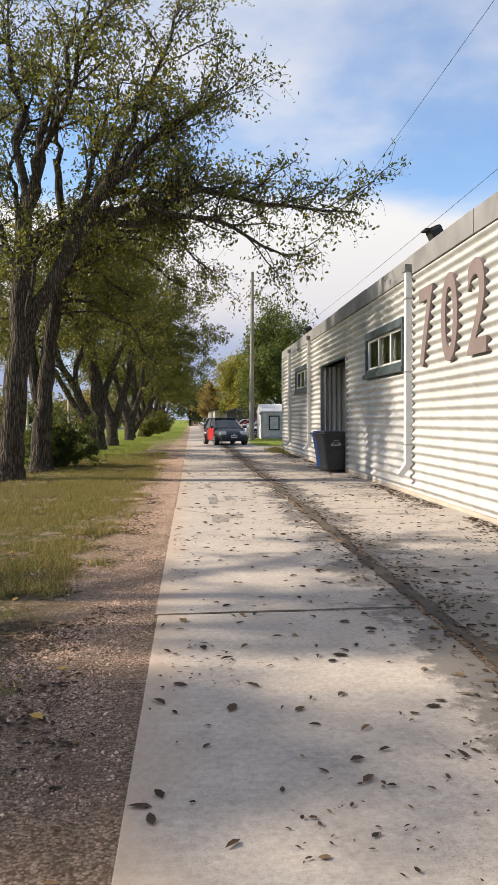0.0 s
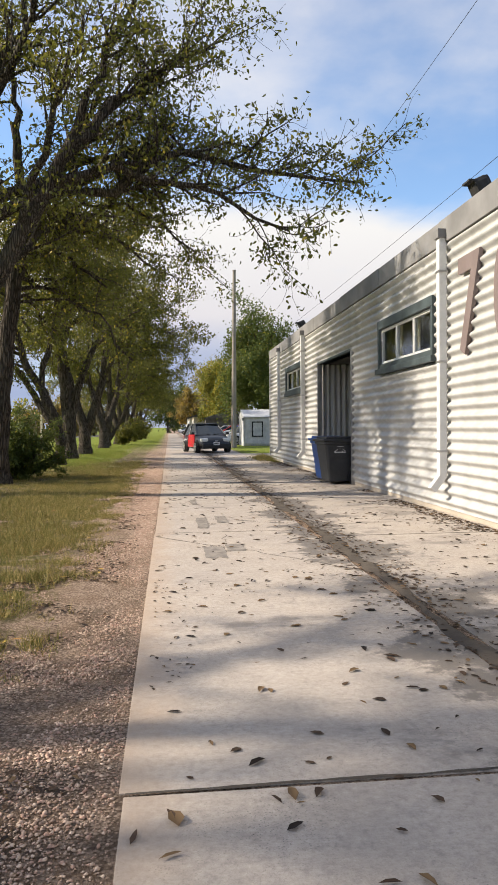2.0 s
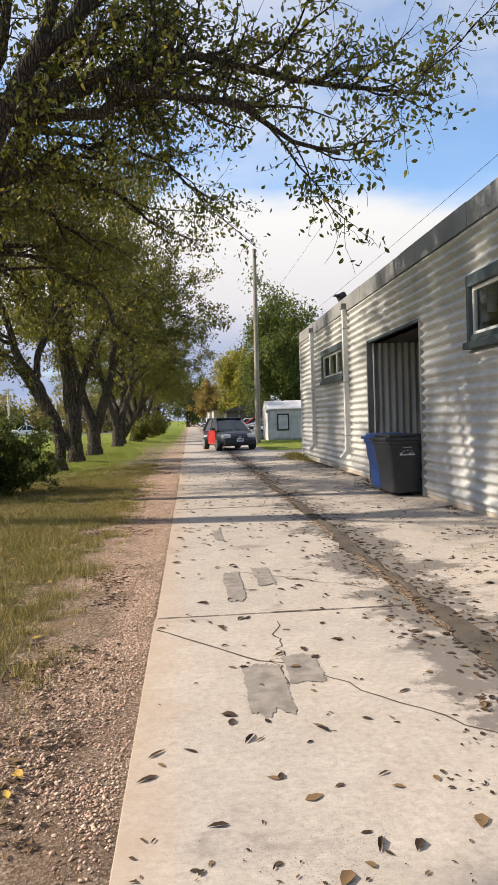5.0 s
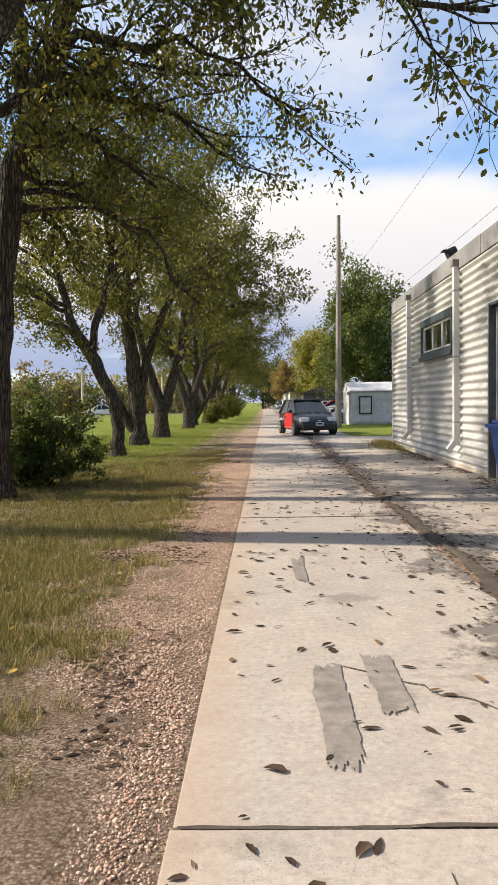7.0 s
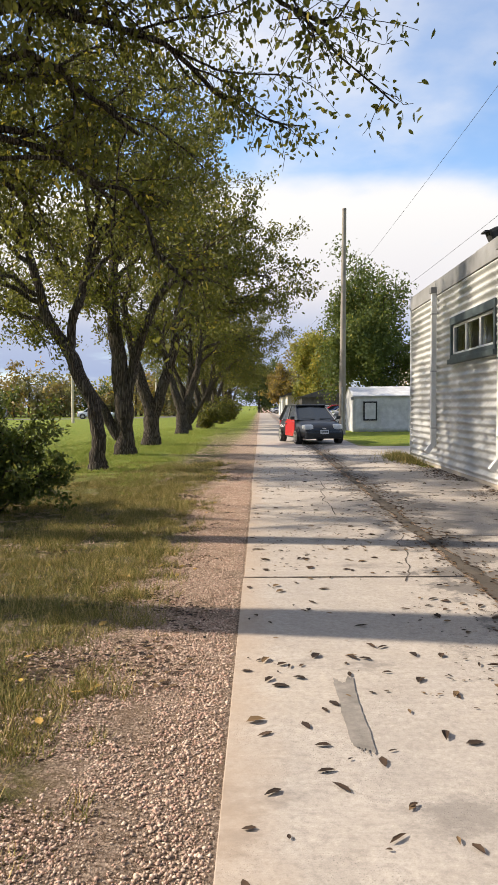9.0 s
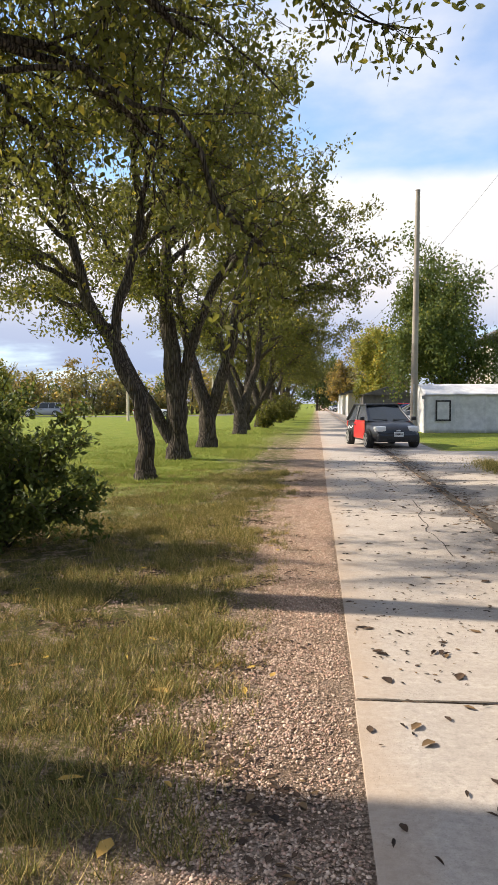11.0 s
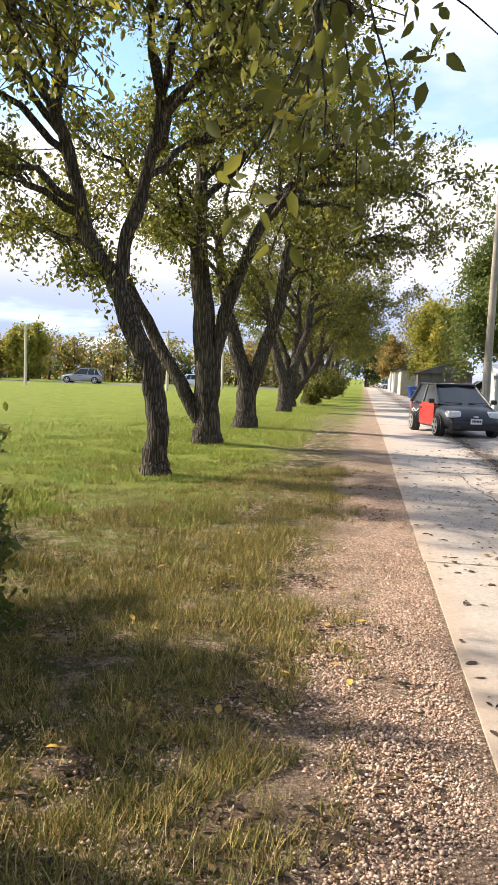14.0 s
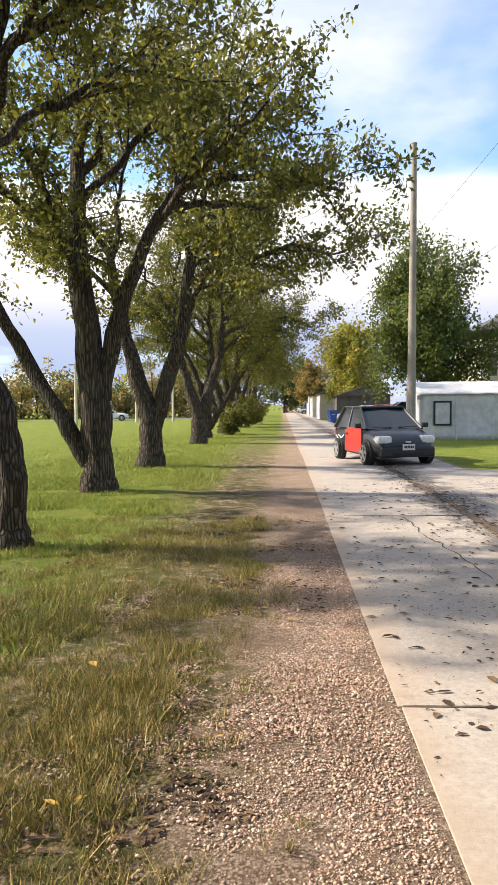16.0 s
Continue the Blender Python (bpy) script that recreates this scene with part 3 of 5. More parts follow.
def wheelie_bin(m, mat, label, name="wheeled_bin", recycle=False):
    b = thing(name, m, label, "bin", "wheeled bins")
    bm = bmesh.new()
    rings = []
    for z, w, d in ((0.06, 0.25, 0.22), (0.10, 0.265, 0.245), (0.55, 0.30, 0.30), (0.62, 0.315, 0.315), (0.88, 0.33, 0.345), (0.90, 0.36, 0.37), (0.95, 0.36, 0.37)):
        ring = []
        for cx, cy in ((-1, -1), (1, -1), (1, 1), (-1, 1)):
            for k in range(4):
                a = math.atan2(cy, cx) + radians(-45 + 30 * k) 
                ring.append(bm.verts.new((cx * (w - 0.05) + 0.05 * math.cos(a), cy * (d - 0.05) + 0.05 * math.sin(a), z)))
        rings.append(ring)
    for r0, r1 in zip(rings, rings[1:]):
        for i in range(16):
            bm.faces.new((r0[i], r0[(i + 1) % 16], r1[(i + 1) % 16], r1[i]))
    bm.faces.new(rings[0])
    bm.faces.new(rings[-1])
    body = part("body", bm, mat, b)
    lid = bmesh.new()
    box(lid, -0.38, 0.38, -0.41, 0.36, 0.955, 1.01, bevel=0.018)
    box(lid, -0.33, 0.33, -0.33, 0.28, 1.005, 1.06, bevel=0.025)
    box(lid, -0.3, 0.3, 0.34, 0.46, 0.93, 1.0, bevel=0.02)
    part("lid", lid, mat, b)
    part("handle_bar", cyl(bmesh.new(), pose(-0.3, 0.46, 0.92, 0, 90, 0), 0.016, 0.016, 0.6, 12), mat, b)
    for sx in (-1, 1):
        wheel = part("wheel", cyl(bmesh.new(), pose(sx * 0.30 - 0.035, 0.33, 0.15, 0, 90, 0), 0.15, 0.15, 0.07, 24), BLACK, b)
        part("hub", cyl(bmesh.new(), pose(sx * 0.30 - 0.045, 0.33, 0.15, 0, 90, 0), 0.08, 0.08, 0.09, 16), BINGREY, wheel)
    # unreadable printed lines, stroke by stroke
    for i in range(8):
        w = (0.028, 0.02, 0.026, 0.022, 0.03, 0.02, 0.026, 0.024)[i]
        part("printed_stroke", boxed(0.318, 0.333, -0.14 + i * 0.035, -0.14 + i * 0.035 + w, 0.70, 0.725 + 0.02 * (i in (0, 5))), MARK, body)
    for i in range(5):
        part("printed_stroke", boxed(0.322, 0.336, -0.07 + i * 0.03, -0.05 + i * 0.03, 0.83, 0.842), MARK, body)
    for i in range(5):
        a = math.pi * i / 4
        part("printed_stroke", boxed(0.320, 0.334, -0.1 * math.cos(a) - 0.014, -0.1 * math.cos(a) + 0.014, 0.745 + 0.035 * math.sin(a), 0.755 + 0.035 * math.sin(a)), MARK, body)
    return b


wheelie_bin(pose(3.56, 18.25, 0, 0, 0, -82), BINGREY, "charcoal plastic wheeled bin with closed lid by the doorway")
wheelie_bin(pose(3.60, 19.1, 0, 0, 0, -86), BINBLUE, "blue plastic recycling bin behind the charcoal bin")
wheelie_bin(pose(3.2, 80.0, 0, 0, 0, -70), BINBLUE, "blue recycling bin standing by the lane")
wheelie_bin(pose(3.3, 81.5, 0, 0, 0, -70), BINGREEN, "green wheeled bin standing by the lane")


# ---- trees ----
def grow(rng, p, d, length, r0, r1, n, wiggle, pull):
    """A wandering branch: points and radii."""
    pts, rad = [np.array(p)], [r0]
    d = np.array(d, dtype=float)
    d /= np.linalg.norm(d)
    for i in range(n):
        d = d + np.array([rng.gauss(0, wiggle) for _ in range(3)]) + np.array((0, 0, pull))
        d /= np.linalg.norm(d)
        pts.append(pts[-1] + d * length / n)
        rad.append(r0 + (r1 - r0) * (i + 1) / n)
    return pts, rad


def along(line, f):
    pts, rad = line
    x = f * (len(pts) - 1)
    i = min(int(x), len(pts) - 2)
    t = x - i
    return pts[i] * (1 - t) + pts[i + 1] * t, rad[i] * (1 - t) + rad[i + 1] * t, (pts[i + 1] - pts[i]) / (np.linalg.norm(pts[i + 1] - pts[i]) + 1e-9)


def limb(rng, a, b, r0, r1, sag, n=9, wig=0.16):
    """A limb from a to b, bowed by sag."""
    a, b = np.array(a, dtype=float), np.array(b, dtype=float)
    L = np.linalg.norm(b - a)
    pts, rad = [], []
    for i in range(n + 1):
        t = i / n
        q = a + (b - a) * t + np.array((0, 0, sag)) * 4 * t * (1 - t) * L * 0.25
        if 0 < i:
            q = q + np.array([rng.gauss(0, wig * L / 9) for _ in range(3)])
        pts.append(q)
        rad.append(r0 + (r1 - r0) * t ** 0.8)
    return pts, rad


def leaves_at(rs, pts, size, droop, spread, fine=False):
    """Kinked little leaves hanging round the given points."""
    n = len(pts)
    c = pts + rs.normal(0, spread, (n, 3))
    d = rs.normal(0, 1, (n, 3))
    d[:, 2] -= droop
    d /= np.linalg.norm(d, axis=1)[:, None]
    s = rs.normal(0, 1, (n, 3))
    s = np.cross(d, s)
    s /= np.linalg.norm(s, axis=1)[:, None]
    nrm = np.cross(d, s)
    L = (size * rs.uniform(0.7, 1.35, n))[:, None]
    if fine:
        w = nrm * L * 0.07
        v = np.stack([c - d * L * 0.5, c - d * L * 0.22 + s * L * 0.24 + w, c + d * L * 0.15 + s * L * 0.22 + w, c + d * L * 0.58 - w, c + d * L * 0.15 - s * L * 0.22 + w, c - d * L * 0.22 - s * L * 0.24 + w], 1)
        k = np.arange(n)[:, None] * 6
        return v.reshape(-1, 3), np.concatenate([k + np.array((0, 1, 2, 3)), k + np.array((0, 3, 4, 5))])
    v = np.empty((n, 4, 3))
    v[:, 0] = c - d * L * 0.5
    v[:, 1] = c + s * L * 0.27 + nrm * L * 0.06
    v[:, 2] = c + d * L * 0.55
    v[:, 3] = c - s * L * 0.27 + nrm * L * 0.06
    k = np.arange(n)[:, None] * 4
    return v.reshape(-1, 3), k + np.arange(4)


def tree(name, m, trunk, limbs, seed, leaf, size, density, label, category="tree", group="", twig=0.95, droop=0.5, sides=14, sub=2.5, bare=0.22, spread=0.11):
    """trunk: [(x, y, z, radius)]; limbs: (index of the trunk point or height fraction, tip, radius, bow)."""
    rng, rs = random.Random(seed), np.random.RandomState(seed)
    t = thing(name, m, label, category, group)
    main = []
    for tk in trunk:
        # dense points along each stem
        pts, rad = [], []
        for i in range(len(tk) - 1):
            for j in range(4):
                f = j / 4
                pts.append(np.array([tk[i][k] + (tk[i + 1][k] - tk[i][k]) * f for k in range(3)]) + np.array([rng.gauss(0, 0.012), rng.gauss(0, 0.012), 0]))
                rad.append((tk[i][3] + (tk[i + 1][3] - tk[i][3]) * f) * rng.uniform(0.96, 1.05))
        pts.append(np.array(tk[-1][:3]))
        rad.append(tk[-1][3])
        main.append((pts, rad))
    big, mid, fine, spots = list(main), [], [], []
    for si, f, tip, r, bow in limbs:
        a, ra, _ = along(main[si], f)
        big.append(limb(rng, a, tip, min(r, ra * 0.95), 0.022, bow))
    for ln in big[len(main):]:
        L = sum(np.linalg.norm(ln[0][i + 1] - ln[0][i]) for i in range(len(ln[0]) - 1))
        slim = ln[1][0] < 0.04
        few = 5 if slim else int(L * sub) + 2
        for k in range(few):
            f = 0.82 + 0.04 * k if slim else bare + (1 - bare) * (k + rng.random()) / few
            p, r, d = along(ln, min(f, 0.999))
            out = d * rng.uniform(0.5, 1.1) + np.array([rng.gauss(0, 0.75), rng.gauss(0, 0.75), rng.gauss(0.18, 0.5)])
            bl = rng.uniform(0.9, 2.2) * (0.55 + 0.45 * min(1, L / 5)) * (0.35 if slim else twig)
            br = grow(rng, p, out, bl, max(0.012, r * 0.5), 0.008, 5, 0.2, 0.02)
            mid.append(br)
            for q in range(int(5 + 4 * bl)):
                g = rng.uniform(0.2, 1.0)
                p2, r2, d2 = along(br, min(g, 0.999))
                o2 = d2 * 0.7 + np.array([rng.gauss(0, 0.7), rng.gauss(0, 0.7), rng.gauss(-0.1, 0.5)])
                tw = grow(rng, p2, o2, rng.uniform(0.35, 0.95) * twig, max(0.006, r2 * 0.5), 0.003, 4, 0.22, -0.10 * droop)
                fine.append(tw)
                n = int(density * rng.uniform(0.15, 1.6))
                for _ in range(n):
                    p3, _, _ = along(tw, rng.random() ** 0.7 * 0.999)
                    spots.append(p3)
    v1, f1 = tubes(big, sides)
    v2, f2 = tubes(mid, 6)
    v3, f3 = tubes(fine, 3)
    # swell and flute the stems a little
    v1 = v1 + np.stack([0.02 * np.sin(v1[:, 2] * 5 + v1[:, 1] * 9), 0.02 * np.sin(v1[:, 2] * 4 + v1[:, 0] * 11), np.zeros(len(v1))], 1)
    arrays("trunk", np.concatenate([v1, v2]), np.concatenate([f1, f2 + len(v1)]), BARK, t, smooth=True)
    tagged(arrays("twigs", v3, f3, BARK, t), kind="stuff")
    v, f = leaves_at(rs, np.array(spots), size, droop * 1.3, spread, size < 0.09)
    arrays("crown", v, f, leaf, t)
    return t


# first big tree: its long limbs hang over the walk
tree("tree", pose(-4.25, 16.8, -0.03), [
    [(-0.08, 0, 0, 0.40), (-0.05, 0, 0.5, 0.30), (0.08, -0.05, 1.6, 0.27), (0.26, -0.1, 3.2, 0.25), (0.32, -0.15, 4.6, 0.23), (0.42, -0.2, 6.2, 0.18)],
    [(-0.46, 0.1, 0, 0.27), (-0.56, 0.1, 1.5, 0.21), (-0.72, 0.2, 3.4, 0.19), (-0.9, 0.3, 5.6, 0.15)],
    [(0.24, -0.1, 3.0, 0.17), (0.75, -0.2, 4.1, 0.17), (1.5, -0.25, 5.4, 0.15), (2.3, -0.3, 6.8, 0.12)]],
    [(0, 0.90, (6.5, -0.6, 4.9), 0.14, 0.72), (0, 0.86, (8.3, 0.4, 6.4), 0.13, 0.42), (2, 0.98, (4.9, 0.6, 9.2), 0.11, 0.2), (0, 0.97, (2.0, 0.2, 11.6), 0.14, 0.1),
     (0, 0.95, (-0.3, 1.8, 12.0), 0.13, 0.1), (2, 0.95, (4.1, -0.2, 10.9), 0.10, 0.2), (2, 0.9, (5.2, 1.6, 9.8), 0.10, 0.2), (0, 0.97, (2.6, -1.8, 10.2), 0.11, 0.2), (2, 0.6, (2.8, -2.2, 8.2), 0.10, 0.3), (0, 0.7, (2.7, 3.0, 6.4), 0.10, 0.3), (2, 0.75, (5.0, 2.4, 7.6), 0.11, 0.3),
     (1, 0.98, (-3.8, -0.4, 10.2), 0.13, 0.2), (1, 0.95, (-3.0, 2.2, 8.4), 0.11, 0.2), (1, 0.95, (-2.2, -1.6, 8.6), 0.11, 0.2), (1, 0.99, (-0.9, 1.2, 11.4), 0.12, 0.0), (0, 0.6, (1.3, -1.8, 5.6), 0.08, 0.3)],
    11, LEAF, 0.088, 12, "large spreading elm with ridged bark and thinning autumn leaves", group="elm row", bare=0.3, spread=0.09)
# second big tree, forked, beside the bush
tree("tree", pose(-4.2, 19.7, -0.03), [
    [(0, 0, 0, 0.36), (0.02, 0, 0.5, 0.27), (0.12, 0, 1.8, 0.22), (0.26, 0, 3.2, 0.20), (0.50, -0.05, 4.8, 0.18), (1.0, -0.1, 6.1, 0.16), (1.5, -0.15, 7.4, 0.12)],
    [(-0.02, 0.05, 1.9, 0.17), (-0.25, 0.1, 3.2, 0.17), (-0.55, 0.1, 5.8, 0.13)],
    [(0.72, -0.08, 5.7, 0.12), (0.70, -0.08, 6.8, 0.11), (0.55, -0.1, 8.4, 0.09)]],
    [(0, 0.97, (5.0, -0.5, 7.3), 0.11, 0.5), (0, 0.80, (4.7, -0.8, 5.3), 0.05, 0.9), (0, 0.95, (3.6, -2.4, 7.6), 0.10, 0.4), (0, 0.98, (2.8, 1.2, 10.2), 0.11, 0.1), (2, 0.95, (0.5, -0.6, 11.4), 0.08, 0.0),
     (0, 0.9, (2.6, 2.2, 7.4), 0.10, 0.3), (0, 0.72, (2.2, -2.2, 6.4), 0.09, 0.3), (1, 0.98, (-3.0, -1.0, 9.4), 0.11, 0.1), (1, 0.95, (-3.0, 1.8, 8.2), 0.10, 0.2), (0, 0.6, (3.2, 0.9, 2.95), 0.03, 1.0),
     (0, 0.9, (2.9, -1.2, 8.6), 0.09, 0.2), (1, 0.97, (-0.9, 1.6, 10.8), 0.10, 0.0), (0, 0.7, (1.4, 3.2, 6.4), 0.09, 0.2),
     (0, 0.68, (1.4, -1.3, 5.0), 0.06, 0.5), (0, 0.74, (2.6, 0.5, 4.7), 0.07, 0.7), (0, 0.7, (0.3, 1.4, 5.2), 0.06, 0.5), (0, 0.8, (3.8, 1.4, 5.3), 0.07, 0.6),
     (0, 0.62, (0.6, 2.8, 4.2), 0.06, 0.5), (0, 0.66, (1.7, 3.4, 4.5), 0.06, 0.5), (1, 0.6, (-1.4, 3.0, 4.2), 0.06, 0.5), (1, 0.7, (-0.4, 3.8, 4.7), 0.06, 0.5), (0, 0.64, (2.0, 1.9, 4.3), 0.06, 0.5)],
    23, LEAF, 0.080, 18, "forked elm with dark furrowed bark and drooping leafy branches", group="elm row", droop=0.8)
# the leaning tree
tree("tree", pose(-4.05, 28.0, -0.03), [
    [(0.10, 0, 0, 0.25), (0.07, 0, 0.25, 0.19), (0.14, 0, 0.8, 0.165), (0.02, 0, 1.5, 0.155), (-0.28, 0, 2.2, 0.155), (-0.55, 0.05, 2.75, 0.15), (-1.12, 0.1, 3.7, 0.115), (-1.28, 0.1, 4.5, 0.10), (-1.75, 0.1, 5.8, 0.07)],
    [(-0.54, 0.02, 2.7, 0.11), (-0.40, 0.05, 3.6, 0.10), (-0.08, 0.1, 4.6, 0.09), (0.05, 0.1, 5.6, 0.08)]],
    [(0, 0.97, (-3.4, -1.0, 7.4), 0.07, 0.2), (0, 0.78, (-4.0, 0.8, 5.0), 0.07, 0.3), (0, 0.8, (-3.2, -2.0, 4.6), 0.06, 0.3), (0, 0.95, (-1.6, 1.4, 7.8), 0.07, 0.1), (1, 0.98, (1.2, -0.8, 8.2), 0.07, 0.1),
     (1, 0.9, (2.6, 0.6, 6.8), 0.07, 0.3), (1, 0.7, (1.8, -2.0, 5.8), 0.06, 0.3), (1, 0.95, (-0.2, -1.4, 8.4), 0.06, 0.0), (0, 0.7, (-2.8, 1.6, 3.9), 0.05, 0.2), (0, 0.92, (-3.0, -2.6, 7.0), 0.06, 0.2), (0, 0.95, (-0.9, -2.4, 7.8), 0.06, 0.1), (1, 0.95, (0.6, -2.6, 7.4), 0.06, 0.2), (0, 0.9, (-4.8, -0.6, 6.6), 0.06, 0.3), (1, 0.6, (1.4, 1.8, 6.0), 0.06, 0.2)],
    37, LEAF, 0.090, 30, "leaning young elm with bent trunk and olive leaves", group="elm row", sides=12)
# tree with a low side stem
B_TREE = tree("tree", pose(-4.3, 33.2, -0.03), [
    [(0, 0, 0, 0.36), (0, 0, 0.4, 0.29), (-0.02, 0, 1.4, 0.27), (-0.12, 0, 2.6, 0.25), (-0.3, 0, 4.2, 0.19), (-0.25, 0, 6.2, 0.12)],
    [(-0.2, 0.0, 0.55, 0.17), (-0.6, 0, 1.3, 0.15), (-1.3, 0.1, 2.4, 0.13), (-2.0, 0.1, 3.7, 0.11)],
    [(0.1, 0, 1.7, 0.16), (0.32, 0, 2.9, 0.15), (0.9, 0, 4.4, 0.12), (1.5, 0, 5.4, 0.10)]],
    [(2, 0.98, (4.4, -0.6, 5.2), 0.10, 0.35), (2, 0.95, (3.6, 0.8, 7.2), 0.10, 0.3), (2, 0.8, (3.2, -2.0, 6.0), 0.08, 0.3), (0, 0.98, (1.6, -0.4, 10.6), 0.09, 0.1), (0, 0.95, (-0.8, 1.2, 9.6), 0.09, 0.1), (0, 0.95, (2.8, -1.0, 9.0), 0.09, 0.1),
     (0, 0.8, (-2.8, -1.2, 6.4), 0.09, 0.2), (1, 0.98, (-4.0, 0.4, 5.0), 0.08, 0.3), (1, 0.9, (-3.2, -1.4, 4.6), 0.07, 0.3), (0, 0.9, (2.4, 1.6, 8.2), 0.09, 0.2), (0, 0.7, (-0.6, -2.6, 6.0), 0.08, 0.2), (2, 0.9, (3.0, 2.2, 5.6), 0.08, 0.2)],
    41, LEAF, 0.105, 26, "elm with thick furrowed trunk and a low side stem", group="elm row", sides=12)
C_TREE = tree("tree", pose(-4.3, 38.5, -0.03), [
    [(0, 0, 0, 0.40), (0, 0, 0.4, 0.31), (0.03, 0, 1.2, 0.28), (-0.35, 0, 2.4, 0.20), (-0.8, 0.1, 4.2, 0.15), (-1.0, 0.1, 5.6, 0.10)],
    [(0.08, 0, 1.0, 0.22), (0.45, 0, 2.2, 0.20), (0.9, 0, 3.6, 0.17), (1.1, 0, 5.4, 0.12)]],
    [(1, 0.98, (4.4, 0.4, 7.4), 0.10, 0.3), (1, 0.85, (5.0, -0.6, 5.2), 0.10, 0.4), (1, 0.97, (2.4, -1.0, 10.4), 0.09, 0.1), (1, 0.9, (2.6, 2.2, 6.8), 0.09, 0.2), (0, 0.97, (-2.8, -0.8, 8.0), 0.09, 0.1),
     (0, 0.9, (-3.6, 1.0, 5.8), 0.08, 0.3), (0, 0.8, (-2.4, -2.0, 5.6), 0.08, 0.3), (0, 0.95, (-0.4, 0.8, 9.4), 0.08, 0.0), (1, 0.7, (2.4, -2.6, 5.4), 0.08, 0.3), (1, 0.95, (0.6, -1.6, 8.8), 0.08, 0.0)],
    53, LEAF, 0.115, 24, "elm with a low fork and wide olive crown", group="elm row", sides=12)
# the row goes on into the distance
for i, (x, y, rz, s, src) in enumerate(((-4.35, 49.5, 20, 1.0, 1), (-4.6, 55.0, 170, 0.9, 0), (-4.2, 60.5, -25, 0.95, 1), (-4.3, 66, 10, 0.85, 0), (-4.1, 72.5, 200, 0.9, 1), (-4.4, 79, 30, 0.85, 0), (-4.2, 86, 0, 0.9, 1), (-4.3, 94, 120, 0.9, 0),
                                       (-4.4, 103, 60, 0.9, 1), (-4.2, 113, 10, 0.95, 0))):
    c = copy_thing((B_TREE, C_TREE)[src], pose(x, y, -0.03, 0, 0, rz))
    c.scale = (s, s, s * 0.95)
# neighbours of the row beside and behind the start of the walk
for x, y, rz in ((-8.2, 6.1, 200),):
    copy_thing(C_TREE, pose(x, y, -0.03, 0, 0, rz))


def bush(m, r, h, seed, n, leaf, size, label, stems=26):
    rng, rs = random.Random(seed), np.random.RandomState(seed)
    b = thing("bush", m, label, "bush")
    st, spots = [], []
    for i in range(stems):
        a = rng.uniform(0, 6.283)
        rr = r * rng.uniform(0.2, 1.0)
        tip = np.array((rr * math.cos(a), rr * math.sin(a), h * rng.uniform(0.45, 1.0) * (1.12 - 0.4 * rr / r)))
        ln = limb(rng, (rr * 0.15 * math.cos(a), rr * 0.15 * math.sin(a), 0), tip, 0.016, 0.004, 0.25, 7)
        st.append(ln)
        for k in range(9):
            p, q, d = along(ln, rng.uniform(0.12, 0.98))
            tw = grow(rng, p, d * 0.5 + np.array([rng.gauss(0, 0.8), rng.gauss(0, 0.8), rng.gauss(0.0, 0.4)]), rng.uniform(0.25, 0.6), 0.006, 0.002, 4, 0.15, -0.03)
            st.append(tw)
            for _ in range(n):
                spots.append(along(tw, rng.random() * 0.999)[0])
    v, f = tubes(st, 4)
    tagged(arrays("stems", v, f, BARK, b), kind="stuff")
    v, f = leaves_at(rs, np.array(spots), size, 0.3, 0.05, size < 0.07)
    arrays("foliage", v, f, leaf, b)
    return b


bush(pose(-4.0, 21.15, -0.03), 1.25, 1.85, 5, 66, LEAF_BUSH, 0.062, "dense dark green bush at the foot of an elm", 40)
bush(pose(-5.9, 23.4, -0.03), 1.0, 1.4, 6, 30, LEAF_DARK, 0.08, "dark green bush behind the forked elm", 24)
for i, (x, y, r, h) in enumerate(((-3.6, 58, 0.9, 1.7), (-3.3, 70, 1.1, 2.2), (-3.2, 78, 1.2, 2.6), (-3.0, 88, 1.3, 2.8))):
    bush(pose(x, y, -0.03), r, h, 60 + i, 14, LEAF, 0.14, "olive green bush growing between the elm trunks", 20)


# ---- loose trees behind the shed and far off ----
def clump_tree(m, w, h, z0, leaf, n, size, seed, label, trunk=0.25):
    """A distant tree: stem, limbs and a crown of leaf clumps."""
    rng, rs = random.Random(seed), np.random.RandomState(seed)
    t = thing("tree", m, label, "tree")
    big, mid = [([np.array((0, 0, z)) + np.array((0.04 * z, 0.02 * z, 0)) for z in np.linspace(0, h * 0.6, 6)], list(np.linspace(trunk, trunk * 0.4, 6)))], []
    pts = []
    for i in range(26):
        a, u = rng.uniform(0, 6.283), rng.random()
        zz = z0 + (h - z0) * u
        rr = w * 0.5 * math.sqrt(max(0.03, 1 - (2 * u - 0.85) ** 2 * 0.62)) * rng.uniform(0.45, 1.0)
        tip = (rr * math.cos(a), rr * math.sin(a), zz)
        p, r, _ = along(big[0], rng.uniform(0.25, 0.95))
        ln = limb(rng, p, tip, max(0.03, r * 0.5), 0.015, 0.2, 6)
        mid.append(ln)
        for k in range(9):
            q, _, d = along(ln, rng.uniform(0.4, 0.999))
            c = q + np.array([rng.gauss(0, w * 0.07) for _ in range(3)])
            pts.append(c + rs.normal(0, 1, (n, 3)) * np.array((w * 0.045, w * 0.045, h * 0.045)))
    v, f = tubes(big + mid, 7)
    arrays("trunk", v, f, BARK, t, smooth=True)
    v, f = leaves_at(rs, np.concatenate(pts), size, 0.6, 0.02)
    arrays("crown", v, f, leaf, t)
    return t


